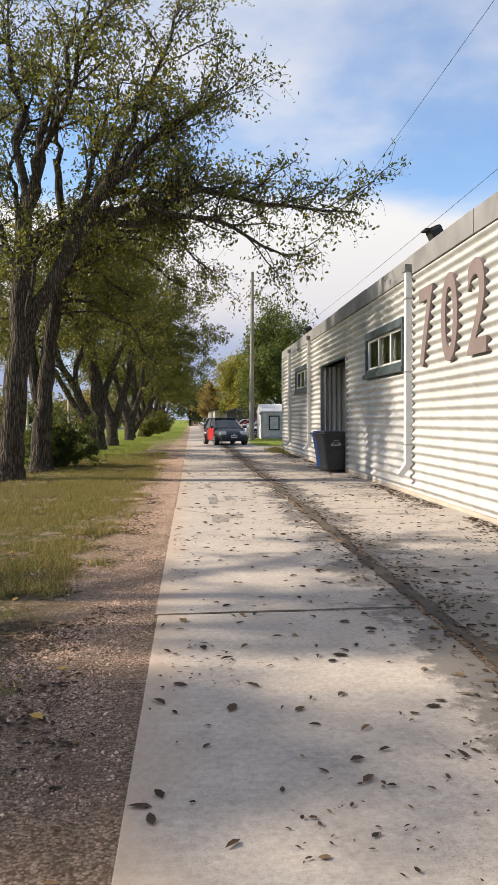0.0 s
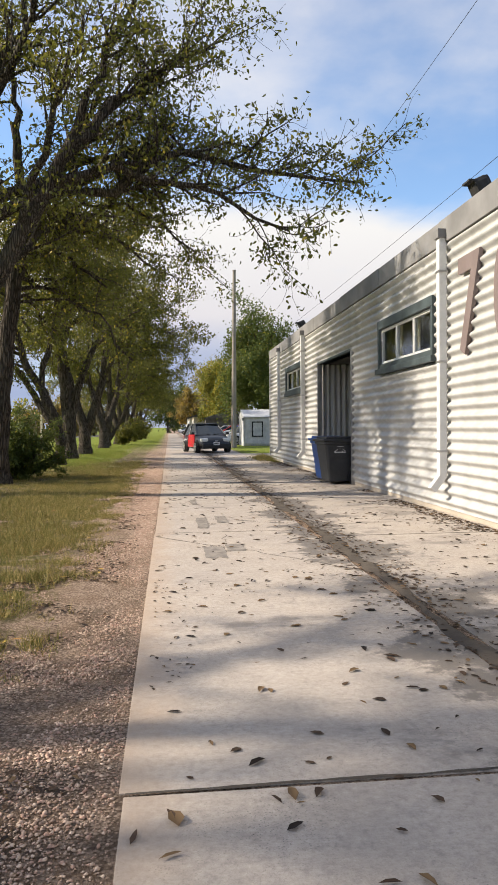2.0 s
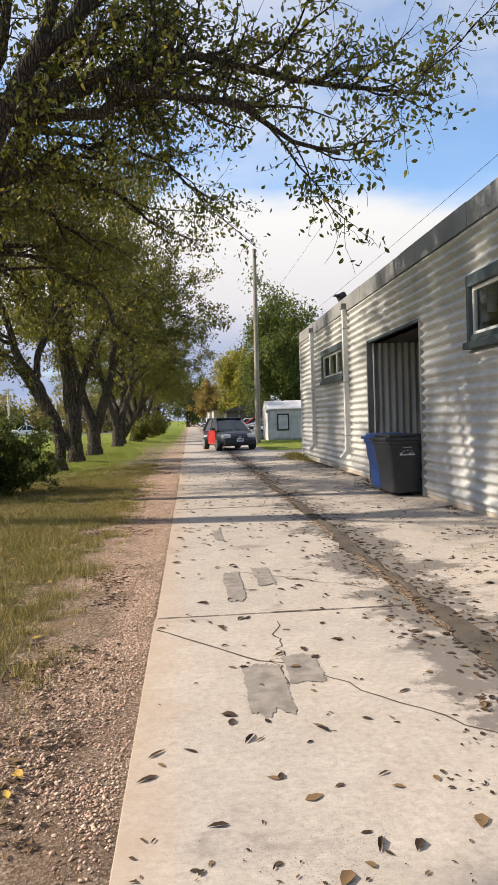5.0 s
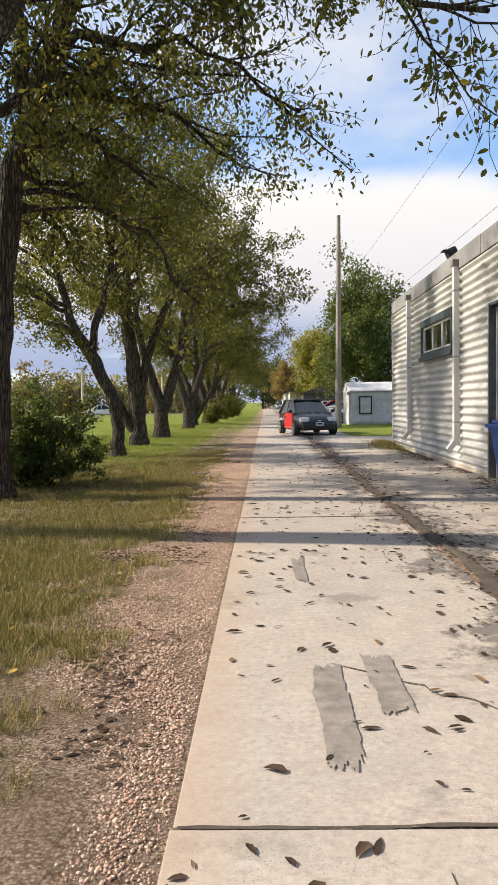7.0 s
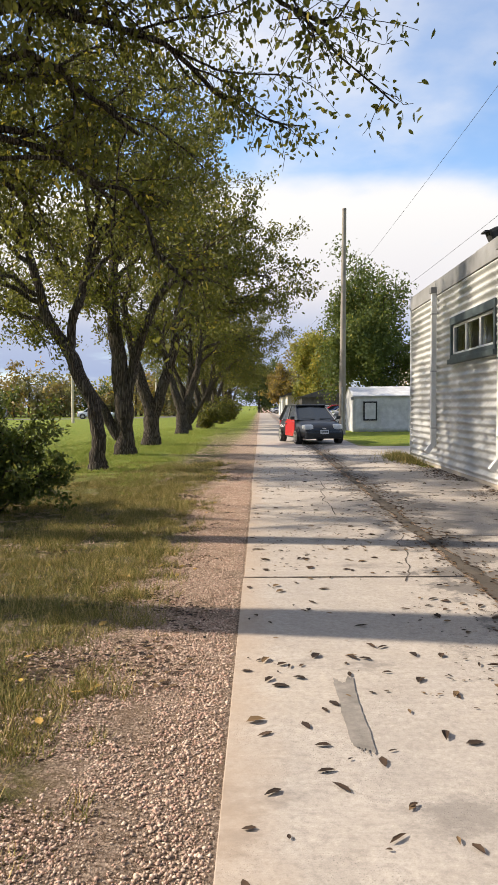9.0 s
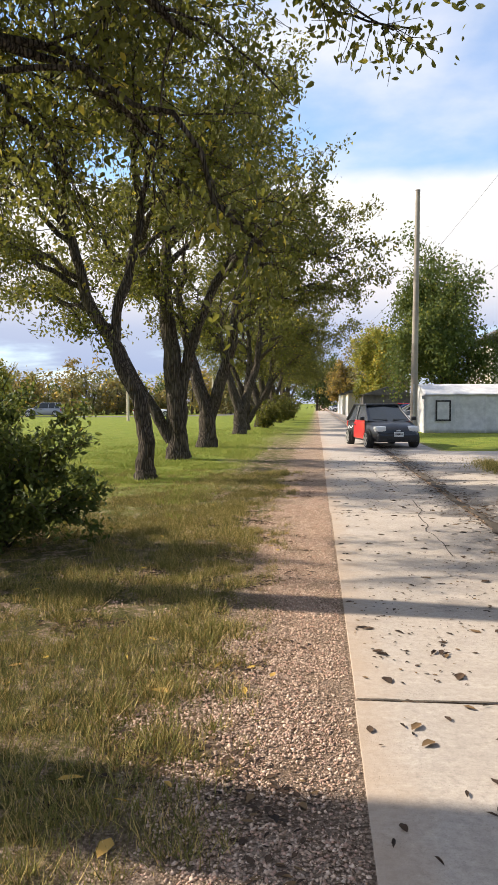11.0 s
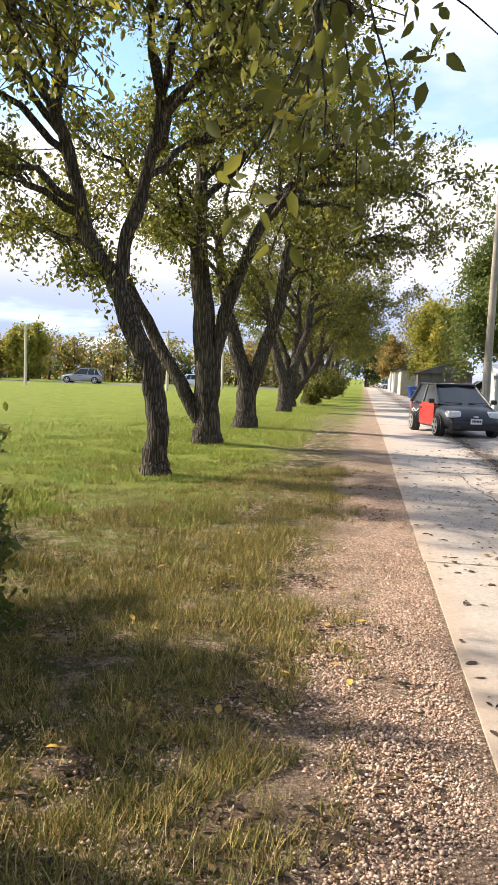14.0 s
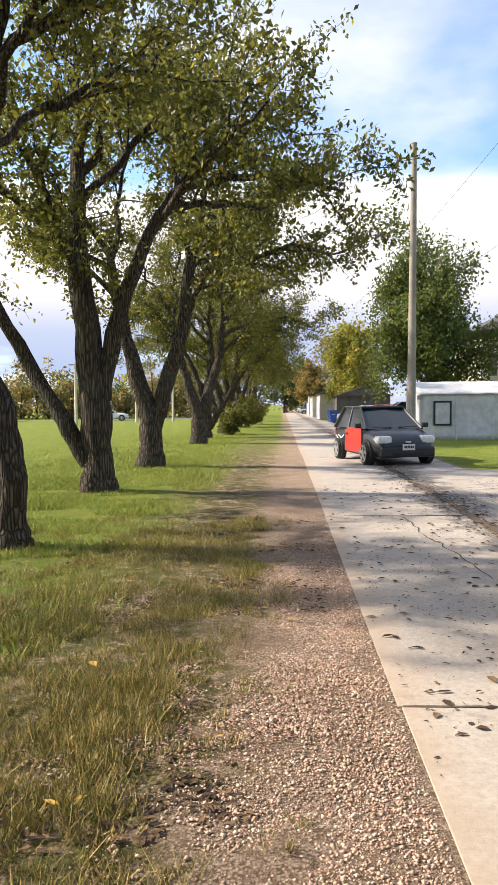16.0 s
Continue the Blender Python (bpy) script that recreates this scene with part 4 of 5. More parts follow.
clump_tree(pose(8.0, 64.0, 0), 9.0, 11.2, 1.2, LEAF_BUSH, 190, 0.21, 71, "broad dark green tree behind the tarpaulin shelter", 0.4)
clump_tree(pose(5.6, 92, 0), 5.5, 9.8, 1.2, LEAF_YELLOW, 60, 0.28, 73, "yellow-green autumn tree behind the garages")
clump_tree(pose(3.4, 128, 0), 6.5, 7.5, 1.2, LEAF_RUST, 50, 0.34, 74, "brownish autumn tree far down the lane")
clump_tree(pose(-0.5, 160, 0), 12, 12, 1.2, LEAF_DARK, 50, 0.42, 75, "dark tree at the far end of the lane")
clump_tree(pose(9, 118, 0), 10, 12, 1.2, LEAF_FAR, 50, 0.4, 76, "olive tree behind the garages")


def far_woods():
    rng, rs = random.Random(8), np.random.RandomState(8)
    mats = (LEAF_FAR, LEAF_RUST, LEAF_YELLOW, LEAF_DARK)
    pts = [[], [], [], []]
    st = []
    for i in range(150):
        x = -110 + 104 * i / 150 + rng.uniform(-2, 2)
        y = 112 + rng.uniform(-5, 14) + (x + 60) * 0.12
        h = rng.uniform(3.0, 6.5) * (1.35 if rng.random() < 0.15 else 1)
        k = rng.choices((0, 1, 2, 3), (10, 4, 0.8, 2))[0]
        w = h * rng.uniform(0.35, 0.6)
        st.append(([np.array((x, y, 0.0)), np.array((x + 0.2, y, h * 0.5)), np.array((x, y, h * 0.85))], [0.16, 0.1, 0.03]))
        for c in range(16):
            a, u = rng.uniform(0, 6.28), rng.random()
            cc = np.array((x + w * math.cos(a) * rng.random(), y + w * math.sin(a) * rng.random(), h * (0.12 + 0.86 * u)))
            pts[k].append(cc + rs.normal(0, 0.42, (26, 3)))
    w = thing("far_woods", pose(0, 0, 0), "belt of low autumn trees and scrub beyond the field", "woods", kind="stuff")
    v, f = tubes(st, 5)
    arrays("stems", v, f, BARK, w)
    for k in range(4):
        if pts[k]:
            v, f = leaves_at(rs, np.concatenate(pts[k]), 0.5, 0.3, 0.1)
            arrays("foliage", v, f, mats[k], w)


far_woods()
clump_tree(pose(-41, 100, 0), 5.5, 7.0, 1.0, LEAF_YELLOW, 50, 0.36, 78, "bright yellow-orange tree at the field's edge")
clump_tree(pose(-46, 101, 0), 5, 6.2, 1.0, LEAF_RUST, 50, 0.36, 79, "rust-coloured tree at the field's edge")


# ---- shelter, pole, garages, house ----
def shelter():
    s = thing("tarpaulin_shelter", pose(4.85, 50.8, -0.02), "grey-white tarpaulin garage shelter with sagging fabric walls", "shelter")
    L, D, E, R = 9.0, 3.4, 1.98, 2.5
    rng = random.Random(4)

    def sheet(name, p00, p10, p11, p01, nu, nv, sag, inward, label=""):
        v, f = [], []
        a, b, c, d = (np.array(p) for p in (p00, p10, p11, p01))
        for i in range(nu + 1):
            for j in range(nv + 1):
                u, w = i / nu, j / nv
                q = (a * (1 - u) + b * u) * (1 - w) + (d * (1 - u) + c * u) * w
                k = sag * (abs(math.sin(u * L / 1.5 * math.pi)) if nu > 10 else math.sin(math.pi * u)) * math.sin(math.pi * w)
                k += 0.02 * noise.noise((q[0] * 2, q[1] * 2, q[2] * 3))
                v.append(q + np.array(inward) * k)
        for i in range(nu):
            for j in range(nv):
                k = i * (nv + 1) + j
                f.append((k, k + nv + 1, k + nv + 2, k + 1))
        ob = arrays(name, v, f, TARP, s, label, smooth=True)
        so = ob.modifiers.new("thickness", "SOLIDIFY")
        so.thickness = 0.01
        return ob

    sheet("front_wall", (0, 0, 0), (L, 0, 0), (L, 0, E), (0, 0, E), 48, 8, 0.06, (0, 1, 0))
    sheet("back_wall", (0, D, 0), (L, D, 0), (L, D, E), (0, D, E), 48, 8, 0.05, (0, -1, 0))
    sheet("roof_slope", (-0.05, -0.12, E - 0.04), (L, -0.12, E - 0.04), (L, D / 2, R), (-0.05, D / 2, R), 48, 6, 0.05, (0, 0, -1))
    sheet("roof_slope", (-0.05, D / 2, R), (L, D / 2, R), (L, D + 0.12, E - 0.04), (-0.05, D + 0.12, E - 0.04), 48, 6, 0.05, (0, 0, -1))
    for x in (0, L):
        bm = bmesh.new()
        q = [bm.verts.new(p) for p in ((x, 0.012, 0), (x, D - 0.012, 0), (x, D - 0.012, E), (x, D / 2, R - 0.03), (x, 0.012, E))]
        q2 = [bm.verts.new(v.co + Vector((0.02, 0, 0))) for v in q]
        bm.faces.new(q)
        bm.faces.new(q2[::-1])
        for i in range(5):
            bm.faces.new((q[i], q[(i + 1) % 5], q2[(i + 1) % 5], q2[i]))
        part("gable", bm, TARP, s)
    for i in range(7):
        x = L * i / 6
        part("frame_post", boxed(x - 0.03, x + 0.03, -0.025, -0.008, 0, E - 0.05, bevel=0.006), TARP, s)
    bm = bmesh.new()
    for a, b2, c, d in ((0.55, 1.30, 0.62, 0.70), (0.55, 1.30, 1.58, 1.66), (0.55, 0.63, 0.70, 1.58), (1.22, 1.30, 0.70, 1.58)):
        box(bm, a, b2, -0.045, -0.022, c, d)
    win = part("flap_window", bm, BLACK, s, "flap window edged with black tape")
    bm = boxed(0.63, 1.22, -0.03, -0.024, 0.70, 1.58)
    part("pane", bm, TARP, win)
    part("lantern", boxed(-0.14, 0.02, -0.15, -0.03, 1.72, 1.9, bevel=0.03), FASCIA, s, "small grey lamp at the corner")


shelter()


def utility_pole():
    p = thing("utility_pole", pose(3.85, 47.3, -0.05), "tall weathered wooden utility pole, bare at the top", "utility pole")
    ln = ([np.array((0.012 * z, 0.01 * z, z)) for z in np.linspace(0, 11.1, 14)], list(np.linspace(0.175, 0.10, 14)))
    v, f = tubes([ln], 16)
    arrays("shaft", v, f, POLEWOOD, p, smooth=True)
    part("cap", cyl(bmesh.new(), pose(0.133, 0.11, 11.09), 0.112, 0.10, 0.03, 16), POLEWOOD, p)
    part("ground_wire_guard", boxed(-0.05, 0.02, -0.235, -0.185, 0.05, 2.4, bevel=0.01), STEEL, p)


utility_pole()


def cable(x, z, sag):
    ln = ([np.array((x, y, z - sag + sag * ((y - 30) / 42) ** 2)) for y in np.linspace(-14, 110, 40)], [0.007] * 40)
    v, f = tubes([ln], 6)
    ob = arrays("overhead_cable", v, f, BLACK)
    tagged(ob, "thin black overhead cable strung above the roofs", "cable", "overhead cables")


cable(8.0, 8.4, 0.5)
cable(6.4, 10.7, 0.5)


def garage(x, y, w, d, h, mat, label, door=True):
    g = thing("garage", pose(x, y, 0), label, "garage", "lane garages")
    part("wall", boxed(0, w, 0, 0.15, 0, h), mat, g)
    part("wall", boxed(0, 0.15, 0.153, d, 0, h), mat, g)
    part("wall", boxed(w - 0.15, w, 0.153, d, 0, h), mat, g)
    part("wall", boxed(0.153, w - 0.153, d - 0.15, d, 0, h), mat, g)
    bm = bmesh.new()
    vs = [bm.verts.new(p) for p in ((-0.3, -0.3, h), (w + 0.3, -0.3, h), (w + 0.3, d + 0.3, h), (-0.3, d + 0.3, h), (w * 0.5, -0.3, h + 0.9), (w * 0.5, d + 0.3, h + 0.9))]
    for q in ((0, 1, 4), (2, 3, 5), (0, 4, 5, 3), (1, 2, 5, 4), (0, 3, 2, 1)):
        bm.faces.new([vs[i] for i in q])
    part("roof", bm, ROOF, g)
    if door:
        part("garage_door", boxed(-0.04, -0.003, 0.6, d - 0.6, 0, h * 0.85, bevel=0.01), WHITE, g)
    return g


garage(3.0, 96, 5, 7, 2.6, CREAM, "low cream stucco garage with dark shingle roof")
garage(4.2, 88.5, 5, 5.5, 2.3, ROOF, "dark low garage with white trim", False)
garage(2.9, 110, 5, 8, 2.6, CREAM, "cream garage further along the lane")
garage(2.9, 124, 5, 8, 2.8, WHITE, "white garage at the far end")


def house():
    h = thing("house", pose(12.9, 71, 0), "two-storey house with dark green siding and cream side wall", "house")
    part("front_wall", boxed(1.6, 12, 0, 0.25, 0, 6.6), SIDING, h)
    part("side_wall", boxed(0, 1.597, 0.3, 0.55, 0, 6.0), CREAM, h, "cream side wall")
    part("side_wall", boxed(0, 0.25, 0.553, 9, 0, 6.0), CREAM, h)
    part("rear_wall", boxed(0.253, 12, 8.75, 9, 0, 6.0), CREAM, h)
    part("far_wall", boxed(11.75, 12, 0.253, 8.747, 0, 6.6), SIDING, h)
    bm = bmesh.new()
    vs = [bm.verts.new(p) for p in ((-0.5, -0.5, 6.55), (12.4, -0.5, 6.75), (12.4, 9.4, 6.75), (-0.5, 9.4, 6.55), (3.5, 4.5, 8.6), (9.5, 4.5, 8.6))]
    for q in ((0, 1, 5, 4), (1, 2, 5), (2, 3, 4, 5), (3, 0, 4), (3, 2, 1, 0)):
        bm.faces.new([vs[i] for i in q])
    part("roof", bm, ROOF, h)
    for x, z in ((2.0, 4.6), (5.2, 4.4), (5.2, 1.4), (8.6, 4.4)):
        w = part("window", boxed(x, x + 1.5, -0.05, -0.003, z, z + 1.3), WHITE, h)
        part("pane", boxed(x + 0.08, x + 1.42, -0.07, -0.053, z + 0.08, z + 1.22), CARGLASS, w)
    part("side_window", boxed(0.5, 1.1, 0.25, 0.297, 3.4, 5.0), BROWN, h)


house()


# ---- cars ----
def car(m, kind, mat, label, door_mat=None, name="car"):
    """Local x along the car, nose at +x; origin on the ground under its middle."""
    c = thing(name, m, label, "car")
    L, W, H = {"hatch": (3.65, 1.66, 1.50), "suv": (4.6, 1.85, 1.70), "sedan": (4.5, 1.76, 1.44)}[kind]
    hl, hw = L / 2, W / 2
    belt = H * 0.60
    hood = H * (0.60 if kind != "suv" else 0.62)
    # stations along the car: x, top of the lower body, half width, underside
    st = [(-hl, H * 0.50, hw * 0.80, 0.34), (-hl + 0.06, belt * 0.98, hw * 0.90, 0.26), (-hl + 0.35, belt, hw * 0.98, 0.22), (-hl * 0.4, belt, hw, 0.2), (0.15 * hl, belt, hw, 0.2), (hl * 0.42, belt * 0.985, hw, 0.2),
          (hl * 0.56, hood * 0.97, hw * 0.99, 0.2), (hl - 0.38, hood * 0.86, hw * 0.96, 0.21), (hl - 0.10, hood * 0.74, hw * 0.86, 0.24), (hl, hood * 0.60, hw * 0.74, 0.30)]
    bm = bmesh.new()
    rows = []
    for x, zt, w, zb in st:
        prof = [(-w * 0.80, zb), (-w * 0.97, zb + 0.10), (-w, (zt + zb) * 0.48), (-w * 0.985, zt - 0.12), (-w * 0.90, zt - 0.02), (-w * 0.55, zt + 0.025), (0, zt + 0.04), (w * 0.55, zt + 0.025), (w * 0.90, zt - 0.02), (w * 0.985, zt - 0.12), (w, (zt + zb) * 0.48), (w * 0.97, zb + 0.10), (w * 0.80, zb)]
        rows.append([bm.verts.new((x, y, z)) for y, z in prof])
    for r0, r1 in zip(rows, rows[1:]):
        for i in range(12):
            bm.faces.new((r0[i], r0[i + 1], r1[i + 1], r1[i]))
        bm.faces.new((r0[0], r1[0], r1[12], r0[12]))
    bm.faces.new(rows[0])
    bm.faces.new(rows[-1])
    for f in bm.faces:
        f.smooth = True
    part("body", bm, mat, c)
    # cabin
    if kind == "hatch":
        base, top = (-hl + 0.12, hl * 0.52), (-hl + 0.50, hl * 0.02)
    elif kind == "suv":
        base, top = (-hl + 0.12, hl * 0.42), (-hl + 0.45, hl * 0.02)
    else:
        base, top = (-hl + 0.75, hl * 0.45), (-hl + 1.45, hl * 0.05)
    zb, zt, wb, wt = belt - 0.005, H - 0.07, hw * 0.90, hw * 0.70
    bm = bmesh.new()
    lo = [bm.verts.new(p) for p in ((base[0], -wb, zb), (base[1], -wb, zb), (base[1] + 0.12, 0, zb), (base[1], wb, zb), (base[0], wb, zb), (base[0] - 0.05, 0, zb))]
    hi = [bm.verts.new(p) for p in ((top[0], -wt, zt), (top[1], -wt, zt), (top[1] + 0.06, 0, zt), (top[1], wt, zt), (top[0], wt, zt), (top[0] - 0.04, 0, zt))]
    for i in range(6):
        bm.faces.new((lo[i], lo[(i + 1) % 6], hi[(i + 1) % 6], hi[i]))
    bm.faces.new(hi)
    part("cabin_glass", bm, CARGLASS, c, "dark tinted glass")
    bm = boxed(top[0] - 0.10, top[1] + 0.10, -wt - 0.02, wt + 0.02, zt - 0.012, zt + 0.06, bevel=0.045)
    part("roof", bm, mat, c)

    def pillar(x0, x1, s, r=0.035):
        ln = ([np.array((x0, s * (wb + 0.008), zb)), np.array((x1, s * (wt + 0.008), zt + 0.02))], [r, r * 0.8])
        v, f = tubes([ln], 6)
        arrays("pillar", v, f, mat, c)

    for s in (-1, 1):
        pillar(base[1], top[1], s)
        pillar(base[0], top[0], s, 0.06)
        xm = base[0] + (base[1] - base[0]) * 0.45
        pillar(xm, top[0] + (top[1] - top[0]) * 0.52, s, 0.03)
        if kind != "hatch":
            pillar(base[0] + (base[1] - base[0]) * 0.2, top[0] + (top[1] - top[0]) * 0.12, s, 0.04)
        dx0, dx1 = (xm - 0.03, hl * 0.44) if kind == "hatch" else (-0.1, hl * 0.42)
        door = part("door", boxed(dx0, dx1, s * (hw + 0.005) - 0.014, s * (hw + 0.005) + 0.010, 0.28, belt - 0.05, bevel=0.01), door_mat or mat, c, "bright red door" if door_mat else "")
        part("door_handle", boxed(dx0 + 0.08, dx0 + 0.25, s * (hw + 0.03) - 0.015, s * (hw + 0.03) + 0.012, belt - 0.17, belt - 0.13, bevel=0.006), BLACK if mat != CARBLACK else CARBLACK, door)
        if door_mat:
            part("door_frame", boxed(dx0 + 0.05, dx1 - 0.12, s * (hw - 0.03) - 0.012, s * (hw - 0.03) + 0.012, belt - 0.05, belt + 0.02), door_mat, door)
        mir = part("mirror", boxed(base[1] - 0.22, base[1] - 0.10, s * (hw + 0.09) - 0.09, s * (hw + 0.09) + 0.07, belt + 0.02, belt + 0.15, bevel=0.03), mat, c)
        part("headlight", boxed(hl - 0.36, hl - 0.02, s * hw * 0.68 - 0.19, s * hw * 0.68 + 0.17, hood * 0.62, hood * 0.83, bevel=0.06), LAMPGLASS, c, "clear headlight")
        part("tail_light", boxed(-hl - 0.0, -hl + 0.12, s * hw * 0.82 - 0.07, s * hw * 0.82 + 0.07, belt * 0.70, belt * 0.95, bevel=0.02), CARRED, c)
        for x in (-hl + 0.66, hl - 0.70):
            R = 0.29 if kind != "suv" else 0.35
            arch = part("wheel_arch", cyl(bmesh.new(), pose(x, s * (hw - 0.06) - 0.068, R + 0.02, -90, 0, 0), R + 0.05, R + 0.05, 0.136, 28), BLACK, c)
            bm = bmesh.new()
            cyl(bm, pose(x, s * (hw - 0.02) - 0.10, R, -90, 0, 0), R, R, 0.20, 32)
            bmesh.ops.bevel(bm, geom=[e for e in bm.edges if len(e.link_faces) == 2 and e.calc_face_angle() > 1], offset=0.03, segments=2, affect="EDGES")
            wheel = part("wheel", bm, BLACK, c, "black tyre")
            bm = bmesh.new()
            yo = s * (hw + 0.075)
            for k in range(5):
                a = 2 * math.pi * k / 5
                vsn = bmesh.ops.create_cube(bm, size=1)["verts"]
                mm = Matrix.Translation((x, yo, R)) @ Matrix.Rotation(a, 4, "Y") @ Matrix.Translation((0, 0, R * 0.36)) @ Matrix.Diagonal((0.075, 0.03, R * 0.62, 1))
                bmesh.ops.transform(bm, matrix=mm, verts=vsn)
            cyl(bm, pose(x, yo - 0.02, R, -90, 0, 0), 0.07, 0.07, 0.04, 14)
            for k in range(24):
                a = 2 * math.pi * k / 24
                vsn = bmesh.ops.create_cube(bm, size=1)["verts"]
                mm = Matrix.Translation((x, yo, R)) @ Matrix.Rotation(a, 4, "Y") @ Matrix.Translation((0, 0, R * 0.70)) @ Matrix.Diagonal((R * 0.2, 0.035, 0.03, 1))
                bmesh.ops.transform(bm, matrix=mm, verts=vsn)
            part("rim", bm, CHROME, wheel, "five-spoke alloy rim")
    part("front_bumper", boxed(hl - 0.22, hl + 0.06, -hw * 0.84, hw * 0.84, 0.22, 0.48, bevel=0.05), mat, c)
    part("grille", boxed(hl - 0.02, hl + 0.07, -0.42, 0.42, 0.27, 0.36, bevel=0.015), BLACK, c)
    part("badge", boxed(hl + 0.0, hl + 0.045, -0.07, 0.07, hood * 0.64, hood * 0.69, bevel=0.012), CHROME, c)
    pl = part("licence_plate", boxed(hl + 0.055, hl + 0.075, -0.16, 0.16, 0.40, 0.55), MARK, c)
    bm = bmesh.new()
    for k in range(6):
        box(bm, hl + 0.074, hl + 0.079, -0.12 + k * 0.042, -0.09 + k * 0.042, 0.45, 0.51)
    part("plate_marks", bm, BLACK, pl)
    for s in (-0.35, 0.35):
        part("wiper", boxed(base[1] + 0.02, base[1] + 0.05, s - 0.25, s + 0.25, belt + 0.04, belt + 0.055), BLACK, c)
    return c


CAR = car(pose(1.75, 39.9, -0.005, 0, 0, -77), "hatch", CARBLACK, "small black hatchback with red doors standing in the lane", CARRED)
for s in (-1, 1):
    bm = bmesh.new()
    for k in range(4):
        vsn = bmesh.ops.create_cube(bm, size=1)["verts"]
        bmesh.ops.transform(bm, verts=vsn, matrix=Matrix.Translation((-1.25 + k * 0.17, s * 0.842, 0.62 + 0.045 * (k % 2))) @ Matrix.Rotation(0.5 - 0.3 * k, 4, "Y") @ Matrix.Diagonal((0.2, 0.012, 0.03, 1)))
    part("flame_decal", bm, MARK, CAR, "white flame stripe on the rear flank")
car(pose(6.3, 55.6, -0.005, 0, 0, 180), "sedan", CARWHITE, "white sedan parked nose-out beside the shelter")
car(pose(7.1, 63.5, -0.005, 0, 0, 176), "suv", CARGREY, "dark grey sport utility car parked beside the lane")
car(pose(6.8, 68.2, -0.005, 0, 0, 182), "suv", CARSILVER, "grey estate car parked beside the lane")
car(pose(6.6, 72.5, -0.005, 0, 0, 180), "sedan", CARBLUE, "blue car parked beside the lane")
car(pose(6.3, 76.5, -0.005, 0, 0, 178), "hatch", CARRED, "red hatchback parked beside the lane")
car(pose(6.0, 83.0, -0.005, 0, 0, 180), "sedan", CARWHITE, "white car parked by the garages")
for i, y in enumerate((140, 146, 152, 158)):
    car(pose(4.2, y, -0.005, 0, 0, 180 + 3 * i), ("sedan", "suv")[i % 2], (CARSILVER, CARGREY, CARWHITE, CARBLUE)[i], "parked car far down the lane")


# ---- far road and posts ----
def strip(name, pts, w, z, mat, label, category):
    v, f = [], []
    p = np.array(pts, dtype=float)
    d = np.gradient(p, axis=0)
    d /= np.linalg.norm(d, axis=1)[:, None]
    nrm = np.stack([-d[:, 1], d[:, 0]], 1)
    for i in range(len(p)):
        for s in (-1, 1):
            q = p[i] + nrm[i] * s * w / 2
            v.append((q[0], q[1], z))
    for i in range(len(p) - 1):
        f.append((2 * i, 2 * i + 1, 2 * i + 3, 2 * i + 2))
    ob = arrays(name, v, f, mat)
    return tagged(ob, label, category, kind="structure")


curve = [(-120, 104), (-60, 100), (-36, 98), (-24, 98), (-16, 102), (-12, 112), (-10.5, 130), (-10, 170), (-10, 300)]
strip("road", curve, 6.5, 0.004, ASPHALT, "grey road curving along the far side of the field", "road")
car(pose(-20, 98.5, 0.0, 0, 0, 10), "sedan", CARWHITE, "white car far off on the road")
car(pose(-33, 97.6, 0.0, 0, 0, 185), "suv", CARSILVER, "silver car far off on the road")


def field_post(x, y, h):
    p = thing("light_pole", pose(x, y, -0.02), "thin pale pole at the edge of the field", "pole", "field poles")
    part("shaft", cyl(bmesh.new(), pose(0, 0, 0), 0.13, 0.09, h, 10), CREAM, p)
    part("arm", boxed(-0.5, 0.5, -0.05, 0.05, h - 0.2, h - 0.1), STEEL, p)


for x, y, h in ((-30.5, 78, 5.2), (-17, 76, 5.0), (-15.5, 92, 5.4), (-11.5, 90, 5.0), (-50, 92, 6.0)):
    field_post(x, y, h)


# ---- small scatter ----
def wave(x, y, s, k=0):
    return noise.noise((x * s, y * s, 7.3 + k))


